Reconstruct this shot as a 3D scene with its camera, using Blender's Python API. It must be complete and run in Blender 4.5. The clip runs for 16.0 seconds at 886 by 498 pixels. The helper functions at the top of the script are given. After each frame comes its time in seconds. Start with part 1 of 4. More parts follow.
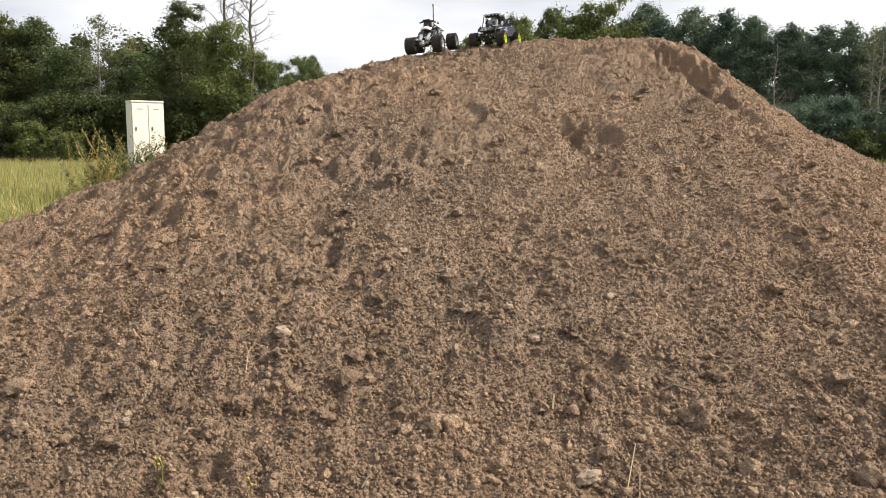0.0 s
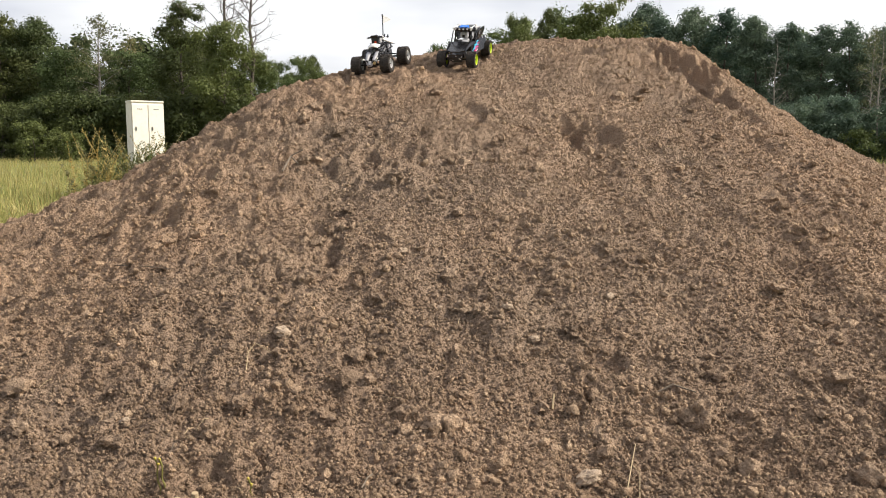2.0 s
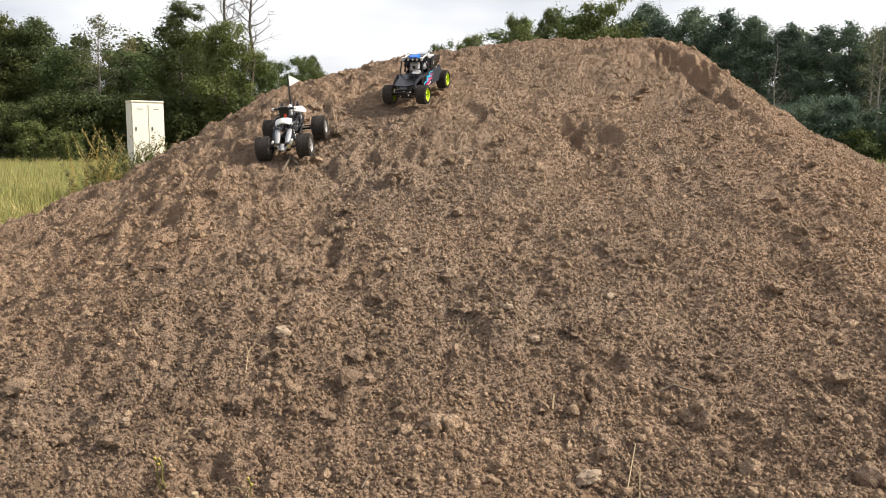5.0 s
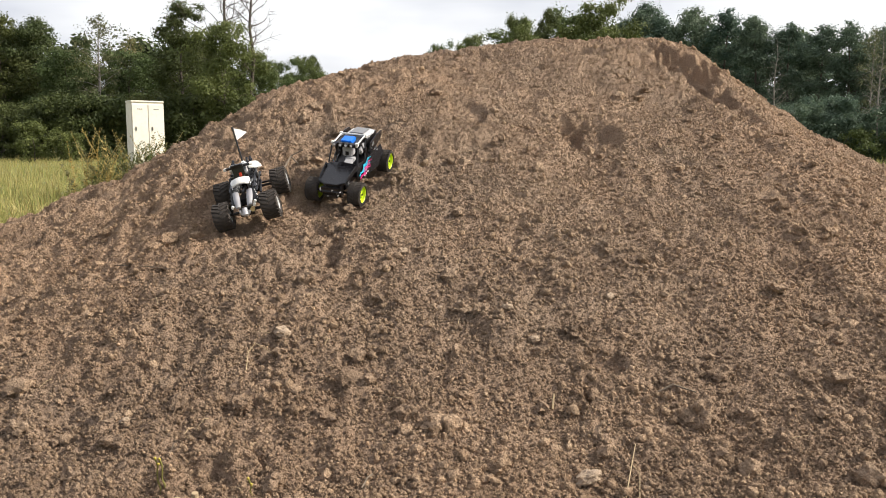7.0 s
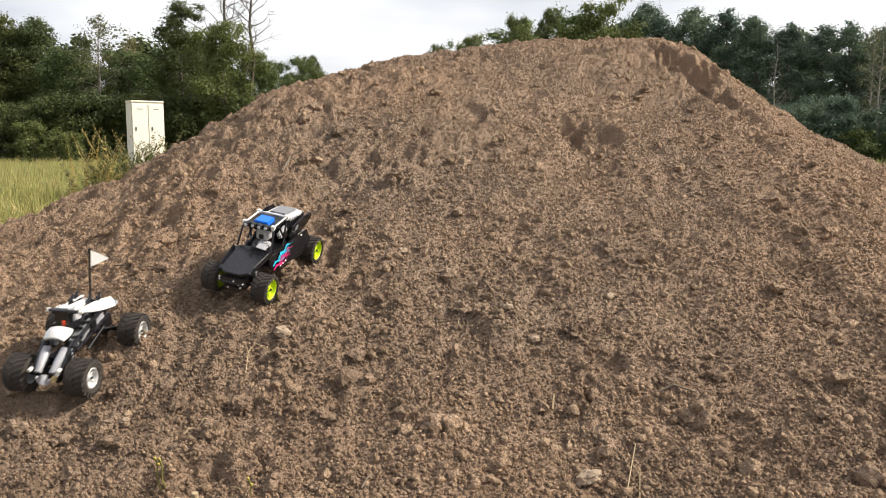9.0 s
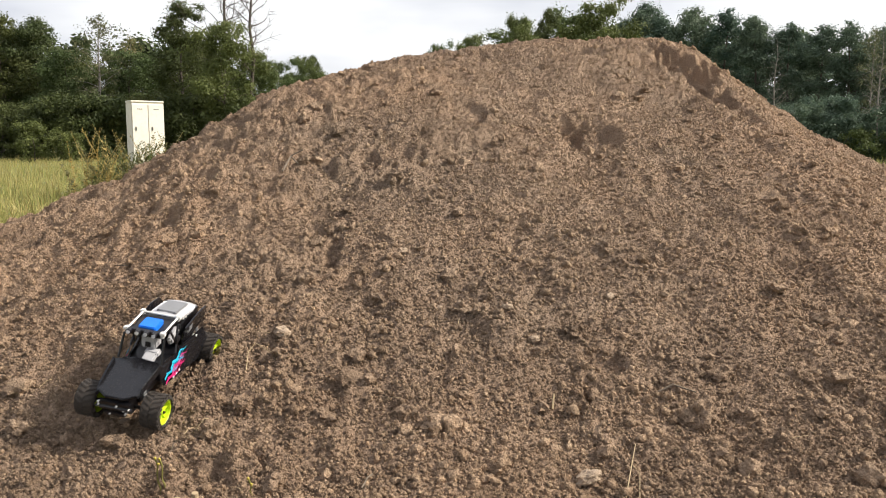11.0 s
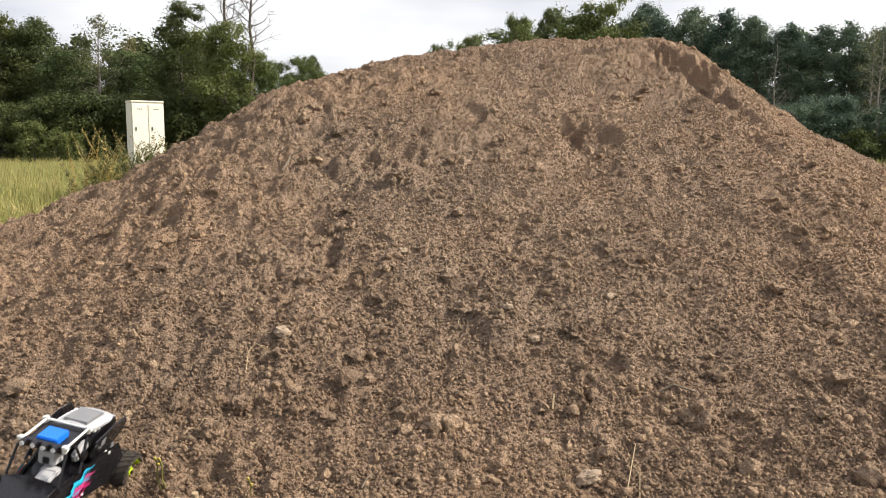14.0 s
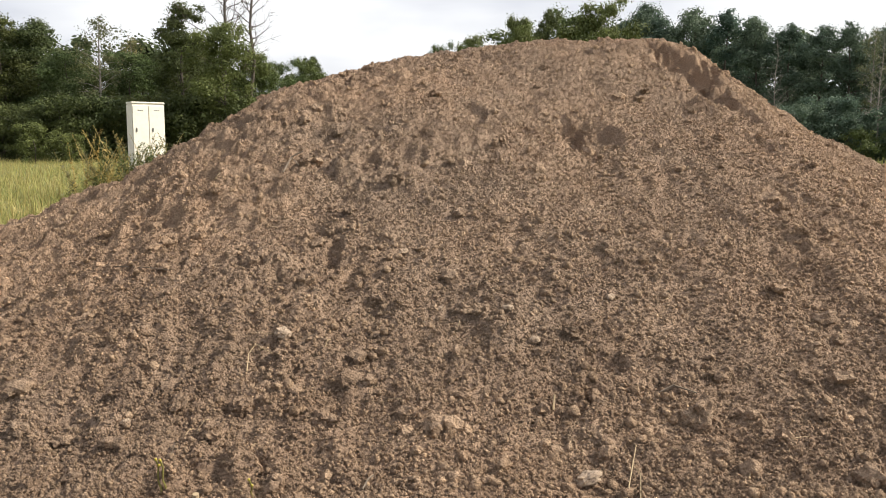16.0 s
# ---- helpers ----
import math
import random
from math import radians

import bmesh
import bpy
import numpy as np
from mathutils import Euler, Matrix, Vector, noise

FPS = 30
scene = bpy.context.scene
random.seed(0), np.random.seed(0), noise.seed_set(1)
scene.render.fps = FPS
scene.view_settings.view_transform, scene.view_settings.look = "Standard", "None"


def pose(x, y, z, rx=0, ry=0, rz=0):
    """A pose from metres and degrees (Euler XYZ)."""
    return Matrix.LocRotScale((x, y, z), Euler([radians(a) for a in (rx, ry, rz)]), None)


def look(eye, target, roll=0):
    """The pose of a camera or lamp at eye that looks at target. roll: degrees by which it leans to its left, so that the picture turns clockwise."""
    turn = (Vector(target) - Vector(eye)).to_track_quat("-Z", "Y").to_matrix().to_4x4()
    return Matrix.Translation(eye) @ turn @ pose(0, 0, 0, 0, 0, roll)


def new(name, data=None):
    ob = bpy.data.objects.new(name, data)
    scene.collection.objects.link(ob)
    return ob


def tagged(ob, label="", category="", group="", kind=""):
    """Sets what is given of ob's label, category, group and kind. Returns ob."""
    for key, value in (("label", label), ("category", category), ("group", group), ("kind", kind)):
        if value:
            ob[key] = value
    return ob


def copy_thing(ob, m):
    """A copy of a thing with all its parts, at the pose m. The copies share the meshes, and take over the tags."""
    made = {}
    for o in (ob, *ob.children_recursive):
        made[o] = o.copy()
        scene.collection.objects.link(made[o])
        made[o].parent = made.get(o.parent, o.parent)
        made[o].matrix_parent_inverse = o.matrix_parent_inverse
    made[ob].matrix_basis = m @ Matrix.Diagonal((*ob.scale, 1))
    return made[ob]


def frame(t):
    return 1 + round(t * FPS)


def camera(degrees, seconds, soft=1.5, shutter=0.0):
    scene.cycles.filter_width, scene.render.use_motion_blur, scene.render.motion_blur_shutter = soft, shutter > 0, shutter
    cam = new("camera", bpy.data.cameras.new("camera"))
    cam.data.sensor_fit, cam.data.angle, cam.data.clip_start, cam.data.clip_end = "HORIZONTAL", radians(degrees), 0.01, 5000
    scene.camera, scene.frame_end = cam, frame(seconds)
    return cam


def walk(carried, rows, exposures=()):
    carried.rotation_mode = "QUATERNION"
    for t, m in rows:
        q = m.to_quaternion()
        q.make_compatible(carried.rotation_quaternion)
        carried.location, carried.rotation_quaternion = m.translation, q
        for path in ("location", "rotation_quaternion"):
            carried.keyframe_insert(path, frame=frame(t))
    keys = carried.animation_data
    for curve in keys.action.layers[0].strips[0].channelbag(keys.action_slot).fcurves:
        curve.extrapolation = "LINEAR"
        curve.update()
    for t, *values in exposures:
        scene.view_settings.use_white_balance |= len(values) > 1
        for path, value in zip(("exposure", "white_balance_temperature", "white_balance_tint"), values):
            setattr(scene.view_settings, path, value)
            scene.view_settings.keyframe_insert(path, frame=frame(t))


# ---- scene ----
# The camera stands still on a low tripod and sags a hair at the very end.
EYE = 0.80
cam = camera(55, 16.0, soft=0.9, shutter=0.4)
HOLD = pose(0, 0, EYE, 90 - 7.0, 0, 0)
walk(cam, [(0.0, HOLD), (15.5, HOLD), (16.0, pose(0, 0, EYE, 90 - 6.94, 0.06, 0.03))])

# ---- light: hazy sun from the right, bright thin cloud ----
SUN_AZ, SUN_EL = radians(92), radians(38)   # azimuth from +y, clockwise
world = bpy.data.worlds.new("world")
scene.world = world
world.use_nodes = True
wn, wl = world.node_tree.nodes, world.node_tree.links
wn.clear()
w_out = wn.new("ShaderNodeOutputWorld")
w_bg = wn.new("ShaderNodeBackground")
w_sky = wn.new("ShaderNodeTexSky")
w_sky.sky_type, w_sky.sun_disc = "NISHITA", False
w_sky.sun_elevation, w_sky.sun_rotation = SUN_EL, SUN_AZ
w_sky.air_density, w_sky.dust_density = 1.0, 3.0
w_co = wn.new("ShaderNodeTexCoord")
w_map = wn.new("ShaderNodeMapping")
w_map.inputs["Scale"].default_value = (1.6, 1.6, 6.0)
w_noise = wn.new("ShaderNodeTexNoise")
w_noise.inputs["Scale"].default_value = 1.1
w_noise.inputs["Detail"].default_value = 5
w_ramp = wn.new("ShaderNodeValToRGB")
w_ramp.color_ramp.elements[0].position, w_ramp.color_ramp.elements[0].color = 0.42, (4.6, 4.8, 5.6, 1)
w_ramp.color_ramp.elements[1].position, w_ramp.color_ramp.elements[1].color = 0.64, (9.0, 9.0, 9.1, 1)
w_mix = wn.new("ShaderNodeMix")
w_mix.data_type = "RGBA"
w_mix.inputs[0].default_value = 0.86
w_bg.inputs["Strength"].default_value = 0.1
wl.new(w_co.outputs["Generated"], w_map.inputs[0])
wl.new(w_map.outputs[0], w_noise.inputs["Vector"])
wl.new(w_noise.outputs[0], w_ramp.inputs[0])
wl.new(w_sky.outputs[0], w_mix.inputs[6])
wl.new(w_ramp.outputs[0], w_mix.inputs[7])
wl.new(w_mix.outputs[2], w_bg.inputs[0])
wl.new(w_bg.outputs[0], w_out.inputs[0])
sun = new("sun", bpy.data.lights.new("sun", "SUN"))
sun.data.energy, sun.data.angle, sun.data.color = 5.0, radians(8), (1.0, 0.92, 0.8)
SUN_DIR = Vector((math.sin(SUN_AZ) * math.cos(SUN_EL), math.cos(SUN_AZ) * math.cos(SUN_EL), math.sin(SUN_EL)))
sun.matrix_world = look(SUN_DIR * 50, (0, 0, 0))
scene.view_settings.exposure = 0.38


# ---- materials ----
def nodes_of(name):
    m = bpy.data.materials.new(name)
    m.use_nodes = True
    return m, m.node_tree.nodes, m.node_tree.links, m.node_tree.nodes["Principled BSDF"]


def grain(nt, nl, coords, scale, detail=6, rough=0.6):
    n = nt.new("ShaderNodeTexNoise")
    n.inputs["Scale"].default_value, n.inputs["Detail"].default_value, n.inputs["Roughness"].default_value = scale, detail, rough
    nl.new(coords, n.inputs["Vector"])
    return n.outputs[0]


def ramp(nt, nl, value, stops):
    r = nt.new("ShaderNodeValToRGB")
    e = r.color_ramp.elements
    while len(e) < len(stops):
        e.new(0.5)
    for k, (p, c) in zip(e, stops):
        k.position, k.color = p, (*c, 1)
    nl.new(value, r.inputs[0])
    return r.outputs[0]


def mixed(nt, nl, a, b, fac, mode="MIX"):
    m = nt.new("ShaderNodeMix")
    m.data_type, m.blend_type = "RGBA", mode
    for sock, v in ((m.inputs[0], fac), (m.inputs[6], a), (m.inputs[7], b)):
        if isinstance(v, bpy.types.NodeSocket):
            nl.new(v, sock)
        elif isinstance(v, tuple):
            sock.default_value = (*v, 1)
        else:
            sock.default_value = v
    return m.outputs[2]


def bumped(nt, nl, bsdf, heights):
    """heights: (socket, strength, distance) from coarse to fine."""
    last = None
    for h, s, d in heights:
        b = nt.new("ShaderNodeBump")
        b.inputs["Strength"].default_value, b.inputs["Distance"].default_value = s, d
        nl.new(h, b.inputs["Height"])
        if last:
            nl.new(last, b.inputs["Normal"])
        last = b.outputs[0]
    nl.new(last, bsdf.inputs["Normal"])


def place_of(nt):
    return nt.new("ShaderNodeNewGeometry").outputs["Position"]


def soil(name, dark, mid, light, pale=0.0):
    m, nt, nl, b = nodes_of(name)
    p = place_of(nt)
    wide = grain(nt, nl, p, 0.9, 4)
    patch = grain(nt, nl, p, 7, 6)
    fine = grain(nt, nl, p, 110, 6, 0.7)
    specks = grain(nt, nl, p, 420, 3)
    c = ramp(nt, nl, patch, [(0.2, dark), (0.5, mid), (0.8, light)])
    c = mixed(nt, nl, c, ramp(nt, nl, wide, [(0.36, (0.86, 0.87, 0.88)), (0.62, (1.04, 1.0, 0.96))]), 1.0, "MULTIPLY")
    c = mixed(nt, nl, c, ramp(nt, nl, fine, [(0.3, (0.72, 0.69, 0.66)), (0.62, (1.16, 1.15, 1.13))]), 0.8, "MULTIPLY")
    isl = nt.new("ShaderNodeNewGeometry").outputs["Random Per Island"]
    info = nt.new("ShaderNodeObjectInfo").outputs["Random"]
    if pale:
        tone = ramp(nt, nl, isl, [(0.0, (0.86, 0.85, 0.84)), (0.9, (1.12, 1.12, 1.11)), (1 - pale, (1.14, 1.13, 1.11)), (1.0, (1.5, 1.46, 1.4))])
        c = mixed(nt, nl, c, tone, 1.0, "MULTIPLY")
        c = mixed(nt, nl, c, ramp(nt, nl, info, [(0.0, (0.88, 0.88, 0.88)), (1.0, (1.14, 1.13, 1.1))]), 1.0, "MULTIPLY")
    cell = nt.new("ShaderNodeTexVoronoi")
    cell.inputs["Scale"].default_value = 190
    nl.new(p, cell.inputs["Vector"])
    c = mixed(nt, nl, c, ramp(nt, nl, cell.outputs["Color"], [(0.1, (0.86, 0.85, 0.84)), (0.9, (1.14, 1.13, 1.12))]), 1.0, "MULTIPLY")
    domes = nt.new("ShaderNodeMath")
    domes.operation = "SUBTRACT"
    domes.inputs[0].default_value = 1.0
    nl.new(cell.outputs["Distance"], domes.inputs[1])
    nl.new(c, b.inputs["Base Color"])
    b.inputs["Roughness"].default_value = 0.95
    b.inputs["Specular IOR Level"].default_value = 0.12
    bumped(nt, nl, b, [(domes.outputs[0], 1.0, 0.008), (fine, 1.0, 0.01), (specks, 0.9, 0.003)])
    return m


def plain(name, colour, rough=0.5, metal=0.0, vary=0.12, scale=40, bump=0.0, dust=0.0, coat=0.0):
    """Paint, plastic, rubber or bark: a colour with wear at two scales, and dust on it."""
    m, nt, nl, b = nodes_of(name)
    p = nt.new("ShaderNodeTexCoord").outputs["Object"]
    a, f = grain(nt, nl, p, scale, 5), grain(nt, nl, p, scale * 7, 4)
    lo, hi = tuple(v * (1 - vary) for v in colour), tuple(min(1, v * (1 + vary)) for v in colour)
    c = ramp(nt, nl, a, [(0.3, lo), (0.7, hi)])
    if dust:
        mask = ramp(nt, nl, f, [(0.45, (0, 0, 0)), (0.7, (dust,) * 3)])
        c = mixed(nt, nl, c, (0.24, 0.17, 0.115), mask)
    nl.new(c, b.inputs["Base Color"])
    r = nt.new("ShaderNodeMapRange")
    r.inputs[3].default_value, r.inputs[4].default_value = max(0.05, rough - 0.1), min(1, rough + 0.12)
    nl.new(f, r.inputs[0])
    nl.new(r.outputs[0], b.inputs["Roughness"])
    b.inputs["Metallic"].default_value = metal
    b.inputs["Coat Weight"].default_value = coat
    if bump:
        bumped(nt, nl, b, [(a, bump, 0.01), (f, bump, 0.003)])
    return m


def leafy(name, colours, scale=0.6):
    """Foliage: tones vary from clump to clump and from leaf to leaf; light shines through."""
    m, nt, nl, b = nodes_of(name)
    p = place_of(nt)
    g = nt.new("ShaderNodeNewGeometry")
    isl = g.outputs["Random Per Island"]
    wide = grain(nt, nl, p, scale, 3)
    c = ramp(nt, nl, wide, [(0.3, colours[0]), (0.5, colours[1]), (0.7, colours[2])])
    c = mixed(nt, nl, c, ramp(nt, nl, isl, [(0.0, (0.72, 0.74, 0.72)), (1.0, (1.25, 1.22, 1.15))]), 1.0, "MULTIPLY")
    info = nt.new("ShaderNodeObjectInfo").outputs["Random"]
    c = mixed(nt, nl, c, ramp(nt, nl, info, [(0.0, (0.78, 0.86, 0.85)), (1.0, (1.2, 1.1, 0.95))]), 1.0, "MULTIPLY")
    nl.new(c, b.inputs["Base Color"])
    b.inputs["Roughness"].default_value = 0.6
    b.inputs["Specular IOR Level"].default_value = 0.3
    t = nt.new("ShaderNodeBsdfTranslucent")
    nl.new(c, t.inputs[0])
    mx = nt.new("ShaderNodeMixShader")
    mx.inputs[0].default_value = 0.38
    nl.new(b.outputs[0], mx.inputs[1])
    nl.new(t.outputs[0], mx.inputs[2])
    nl.new(mx.outputs[0], nt["Material Output"].inputs[0])
    return m


SOIL = soil("soil", (0.287, 0.203, 0.144), (0.369, 0.268, 0.194), (0.447, 0.332, 0.243))
CRUMB = soil("soil_crumb", (0.287, 0.205, 0.145), (0.404, 0.298, 0.214), (0.523, 0.395, 0.292), 0.03)
CLOD = soil("dry_clod", (0.246, 0.177, 0.129), (0.361, 0.267, 0.195), (0.475, 0.360, 0.268), 0.02)
STONE = plain("pale_stone", (0.44, 0.33, 0.235), 0.9, vary=0.25, scale=60, bump=0.5, dust=0.2)
LEAF_DARK = leafy("leaf_dark", [(0.062, 0.080, 0.030), (0.090, 0.110, 0.041), (0.122, 0.142, 0.054)])
LEAF_MID = leafy("leaf_mid", [(0.080, 0.105, 0.036), (0.112, 0.144, 0.053), (0.152, 0.184, 0.072)])
LEAF_PALE = leafy("leaf_pale", [(0.13, 0.13, 0.07), (0.18, 0.18, 0.095), (0.24, 0.23, 0.125)])
# east wood: the bluish lift of distance haze is mixed into the leaf colours
LEAF_HAZED = leafy("leaf_hazed", [(0.071, 0.110, 0.081), (0.103, 0.149, 0.110), (0.140, 0.189, 0.140)])
GRASS = leafy("meadow_grass", [(0.21, 0.25, 0.082), (0.36, 0.35, 0.13), (0.53, 0.45, 0.22)], 0.9)
STRAW = leafy("dry_weed", [(0.3, 0.25, 0.09), (0.4, 0.32, 0.13), (0.5, 0.4, 0.18)], 3)
BARK = plain("bark", (0.09, 0.075, 0.06), 0.95, vary=0.4, scale=6, bump=0.6)
BARK_PALE = plain("birch_bark", (0.231, 0.209, 0.182), 0.85, vary=0.45, scale=5, bump=0.4)
CABINET = plain("cream_plastic", (0.78, 0.74, 0.64), 0.5, vary=0.05, scale=3, dust=0.12)
CAB_DARK = plain("cabinet_slot", (0.12, 0.12, 0.11), 0.6)
CONCRETE = plain("concrete", (0.36, 0.34, 0.31), 0.9, vary=0.2, scale=8, bump=0.4)


# ---- layout: places in metres ----
CLODS_LOW = [(-0.47, 1.91, 0.033), (-0.86, 2.68, 0.030), (0.05, 2.26, 0.026), (0.10, 2.22, 0.025), (-0.18, 2.29, 0.023), (-0.30, 2.19, 0.019), (-0.96, 1.85, 0.023), (-0.27, 1.86, 0.033), (-0.61, 1.90, 0.029), (-0.08, 1.86, 0.022), (0.36, 1.96, 0.036), (0.68, 2.03, 0.033), (0.54, 2.00, 0.019), (0.25, 2.09, 0.021), (0.59, 1.89, 0.041), (0.86, 1.87, 0.023), (-0.86, 1.83, 0.018), (0.02, 1.66, 0.017), (0.09, 1.65, 0.015), (-0.51, 1.81, 0.022), (-0.77, 1.69, 0.021), (-0.38, 2.36, 0.025), (0.33, 2.15, 0.022), (0.62, 2.06, 0.020)]
CLODS_HIGH = [(-0.17, 2.98, 0.028), (1.13, 2.95, 0.051), (1.13, 2.83, 0.036), (-0.50, 2.84, 0.021), (-0.31, 2.81, 0.024), (-0.39, 2.60, 0.026), (0.49, 2.56, 0.022), (0.64, 2.52, 0.024), (1.11, 3.46, 0.027), (0.92, 3.96, 0.023), (0.49, 4.28, 0.022), (0.29, 2.77, 0.020), (-0.42, 3.43, 0.027), (-0.59, 3.67, 0.026), (-0.78, 2.92, 0.023), (1.23, 2.70, 0.031), (1.12, 2.64, 0.021), (-0.51, 3.16, 0.023), (-0.04, 3.92, 0.028), (0.24, 3.41, 0.022)]
PALE_STONES = [(0.30, 1.69, 0.027), (-0.41, 2.13, 0.020), (0.23, 2.12, 0.016), (0.17, 2.21, 0.015), (-0.01, 2.27, 0.009), (-0.12, 2.52, 0.015), (0.46, 2.31, 0.014), (-0.72, 1.86, 0.012)]
BITES = [(0.60, 3.54, 0.12, 0.16, 0.3, 0.052), (0.52, 3.62, 0.06, 0.07, 0.00, 0.035), (-0.29, 3.18, 0.042, 0.060, 0.00, 0.045), (-0.33, 2.54, 0.027, 0.076, 0.00, 0.040),
         (0.40, 2.06, 0.056, 0.040, 0.00, 0.040), (0.09, 3.71, 0.083, 0.086, 0.00, 0.030), (0.41, 3.97, 0.052, 0.058, 0.00, 0.030), (1.14, 2.93, 0.058, 0.062, 0.00, 0.040),
         (0.35, 1.95, 0.024, 0.047, 0.00, 0.030), (1.22, 4.40, 0.30, 0.11, -1.35, 0.10), (1.20, 4.02, 0.20, 0.09, -1.4, 0.065), (1.38, 4.42, 0.12, 0.05, -1.2, 0.07), (1.30, 3.78, 0.15, 0.05, -1.2, 0.04)]
WOOD_WEST = [
    ("broad", -25.0, 49.3, 8.6, 0, 1.1),
    ("broad", -24.0, 51.0, 8.5, 70, 1.0),
    ("round", -20.8, 48.2, 6.1, 20, 1.0),
    ("pale", -18.7, 47.0, 8.3, 0, 1.0),
    ("round", -18.8, 51.5, 6.5, 200, 1.1),
    ("tall", -14.6, 48.2, 9.1, 0, 1.1),
    ("broad", -18.0, 53.8, 6.5, 160, 1.1),
    ("round", -11.3, 44.8, 7.2, 90, 1.0),
    ("broad", -14.6, 52.6, 7.3, 250, 1.1),
    ("round", -10.8, 49.3, 6.2, 300, 1.0),
    ("pale", -19.2, 53.8, 8.0, 120, 0.8),
    ("tall", -25.7, 47.0, 7.7, 40, 1.2),
    ("broad", -29.6, 49.3, 8.7, 300, 1.2),
]
WOOD_GAP = [
    ("round", -13.1, 69.4, 7.6, 10, 0.9),
    ("round", -12.0, 73.9, 8.3, 140, 0.8),
    ("tall", -11.6, 78.4, 9.3, 200, 0.8),
    ("broad", -22.8, 56.0, 6.4, 30, 1.3),
    ("broad", -26.9, 56.0, 7.0, 130, 1.3),
    ("broad", -16.9, 56.0, 5.6, 30, 1.3),
    ("broad", -13.2, 56.0, 5.3, 230, 1.3),
    ("round", -0.2, 67.2, 8.7, 0, 0.55),
    ("round", 2.2, 65.0, 9.1, 80, 0.65),
    ("round", 4.3, 51.5, 8.5, 130, 0.55),
    ("tall", 6.2, 52.6, 9.4, 20, 0.7),
    ("round", 8.4, 58.2, 9.7, 260, 1.0),
    ("round", 9.5, 51.5, 9.4, 320, 0.9),
]
WOOD_EAST = [
    ("wood", 13.0, 58.2, 10.6, 0, 1.0),
    ("wood_b", 14.0, 56.0, 9.7, 40, 1.1),
    ("wood", 15.4, 53.8, 9.7, 100, 1.0),
    ("wood_b", 16.6, 51.5, 9.2, 160, 1.1),
    ("wood", 18.0, 49.3, 8.4, 200, 1.0),
    ("wood_b", 19.2, 48.2, 7.9, 250, 1.1),
    ("wood", 20.5, 47.0, 7.5, 290, 1.0),
    ("wood_b", 21.1, 44.8, 7.5, 330, 1.0),
    ("wood", 22.8, 44.8, 7.5, 30, 1.0),
    ("wood_b", 24.6, 44.8, 7.4, 60, 1.2),
    ("wood", 26.7, 44.8, 7.7, 90, 1.2),
    ("pale", 21.1, 42.6, 7.0, 200, 0.6),
]
WOOD_FAR = [
    ("wood", 19.2, 56.0, 7.9, 20, 1.3),
    ("wood", 22.9, 56.0, 7.5, 220, 1.3),
    ("wood_b", 26.6, 56.0, 7.5, 120, 1.3),
    ("wood", 17.6, 58.2, 8.6, 10, 1.2),
    ("wood_b", 15.9, 60.5, 9.3, 50, 1.2),
    ("wood", 26.5, 51.5, 6.6, 80, 1.3),
    ("broad", -28.8, 56.0, 7.5, 200, 1.2),
    ("broad", -24.7, 56.0, 6.4, 300, 1.2),
    ("broad", -21.4, 57.1, 6.1, 40, 1.2),
    ("broad", -14.9, 57.1, 6.1, 110, 1.2),
    ("round", 6.1, 62.7, 9.8, 50, 1.1),
    ("wood", 12.8, 65.0, 10.1, 70, 1.2),
]
BARE = [(15.0, -11.9, 47.0, 31, BARK), (14.5, -10.4, 47.0, 32, BARK), (5.4, 14.2, 37.0, 33, BARK_PALE), (5.9, 19.2, 38.0, 34, BARK_PALE)]
STEMS = [
    ([(-0.479, 2.019, 0.004), (-0.483, 2.063, 0.020), (-0.471, 2.090, 0.028), (-0.426, 2.061, 0.012)], 0.0013, "straw", "curved dry grass stem lying on the soil"),
    ([(0.367, 1.634, 0.004), (0.389, 1.693, 0.030), (0.410, 1.749, 0.050)], 0.0016, "straw", "dry straw stem leaning on the soil"),
    ([(0.394, 1.630, 0.004), (0.406, 1.686, 0.025), (0.396, 1.705, 0.030)], 0.0013, "straw", "dry straw stem leaning on the soil"),
    ([(0.512, 1.967, 0.006), (0.546, 1.968, 0.010), (0.600, 1.961, 0.008)], 0.003, "twig", "short grey twig on the soil"),
    ([(0.252, 1.899, 0.002), (0.257, 1.915, 0.020)], 0.003, "straw", "pale splinter of straw in the soil"),
    ([(-0.579, 3.081, 0.008), (-0.565, 3.177, 0.025), (-0.522, 3.188, 0.030)], 0.0035, "twig", "small forked grey twig on the soil"),
    ([(-0.565, 3.177, 0.025), (-0.531, 3.136, 0.012)], 0.0025, "twig", "small forked grey twig on the soil"),
    ([(-1.015, 2.590, 0.004), (-0.881, 2.506, 0.010), (-0.801, 2.465, 0.006)], 0.0015, "twig", "thin dry twig on the soil"),
    ([(-0.164, 1.644, 0.004), (-0.155, 1.675, 0.012), (-0.145, 1.691, 0.010)], 0.0022, "twig", "short grey twig on the soil"),
]


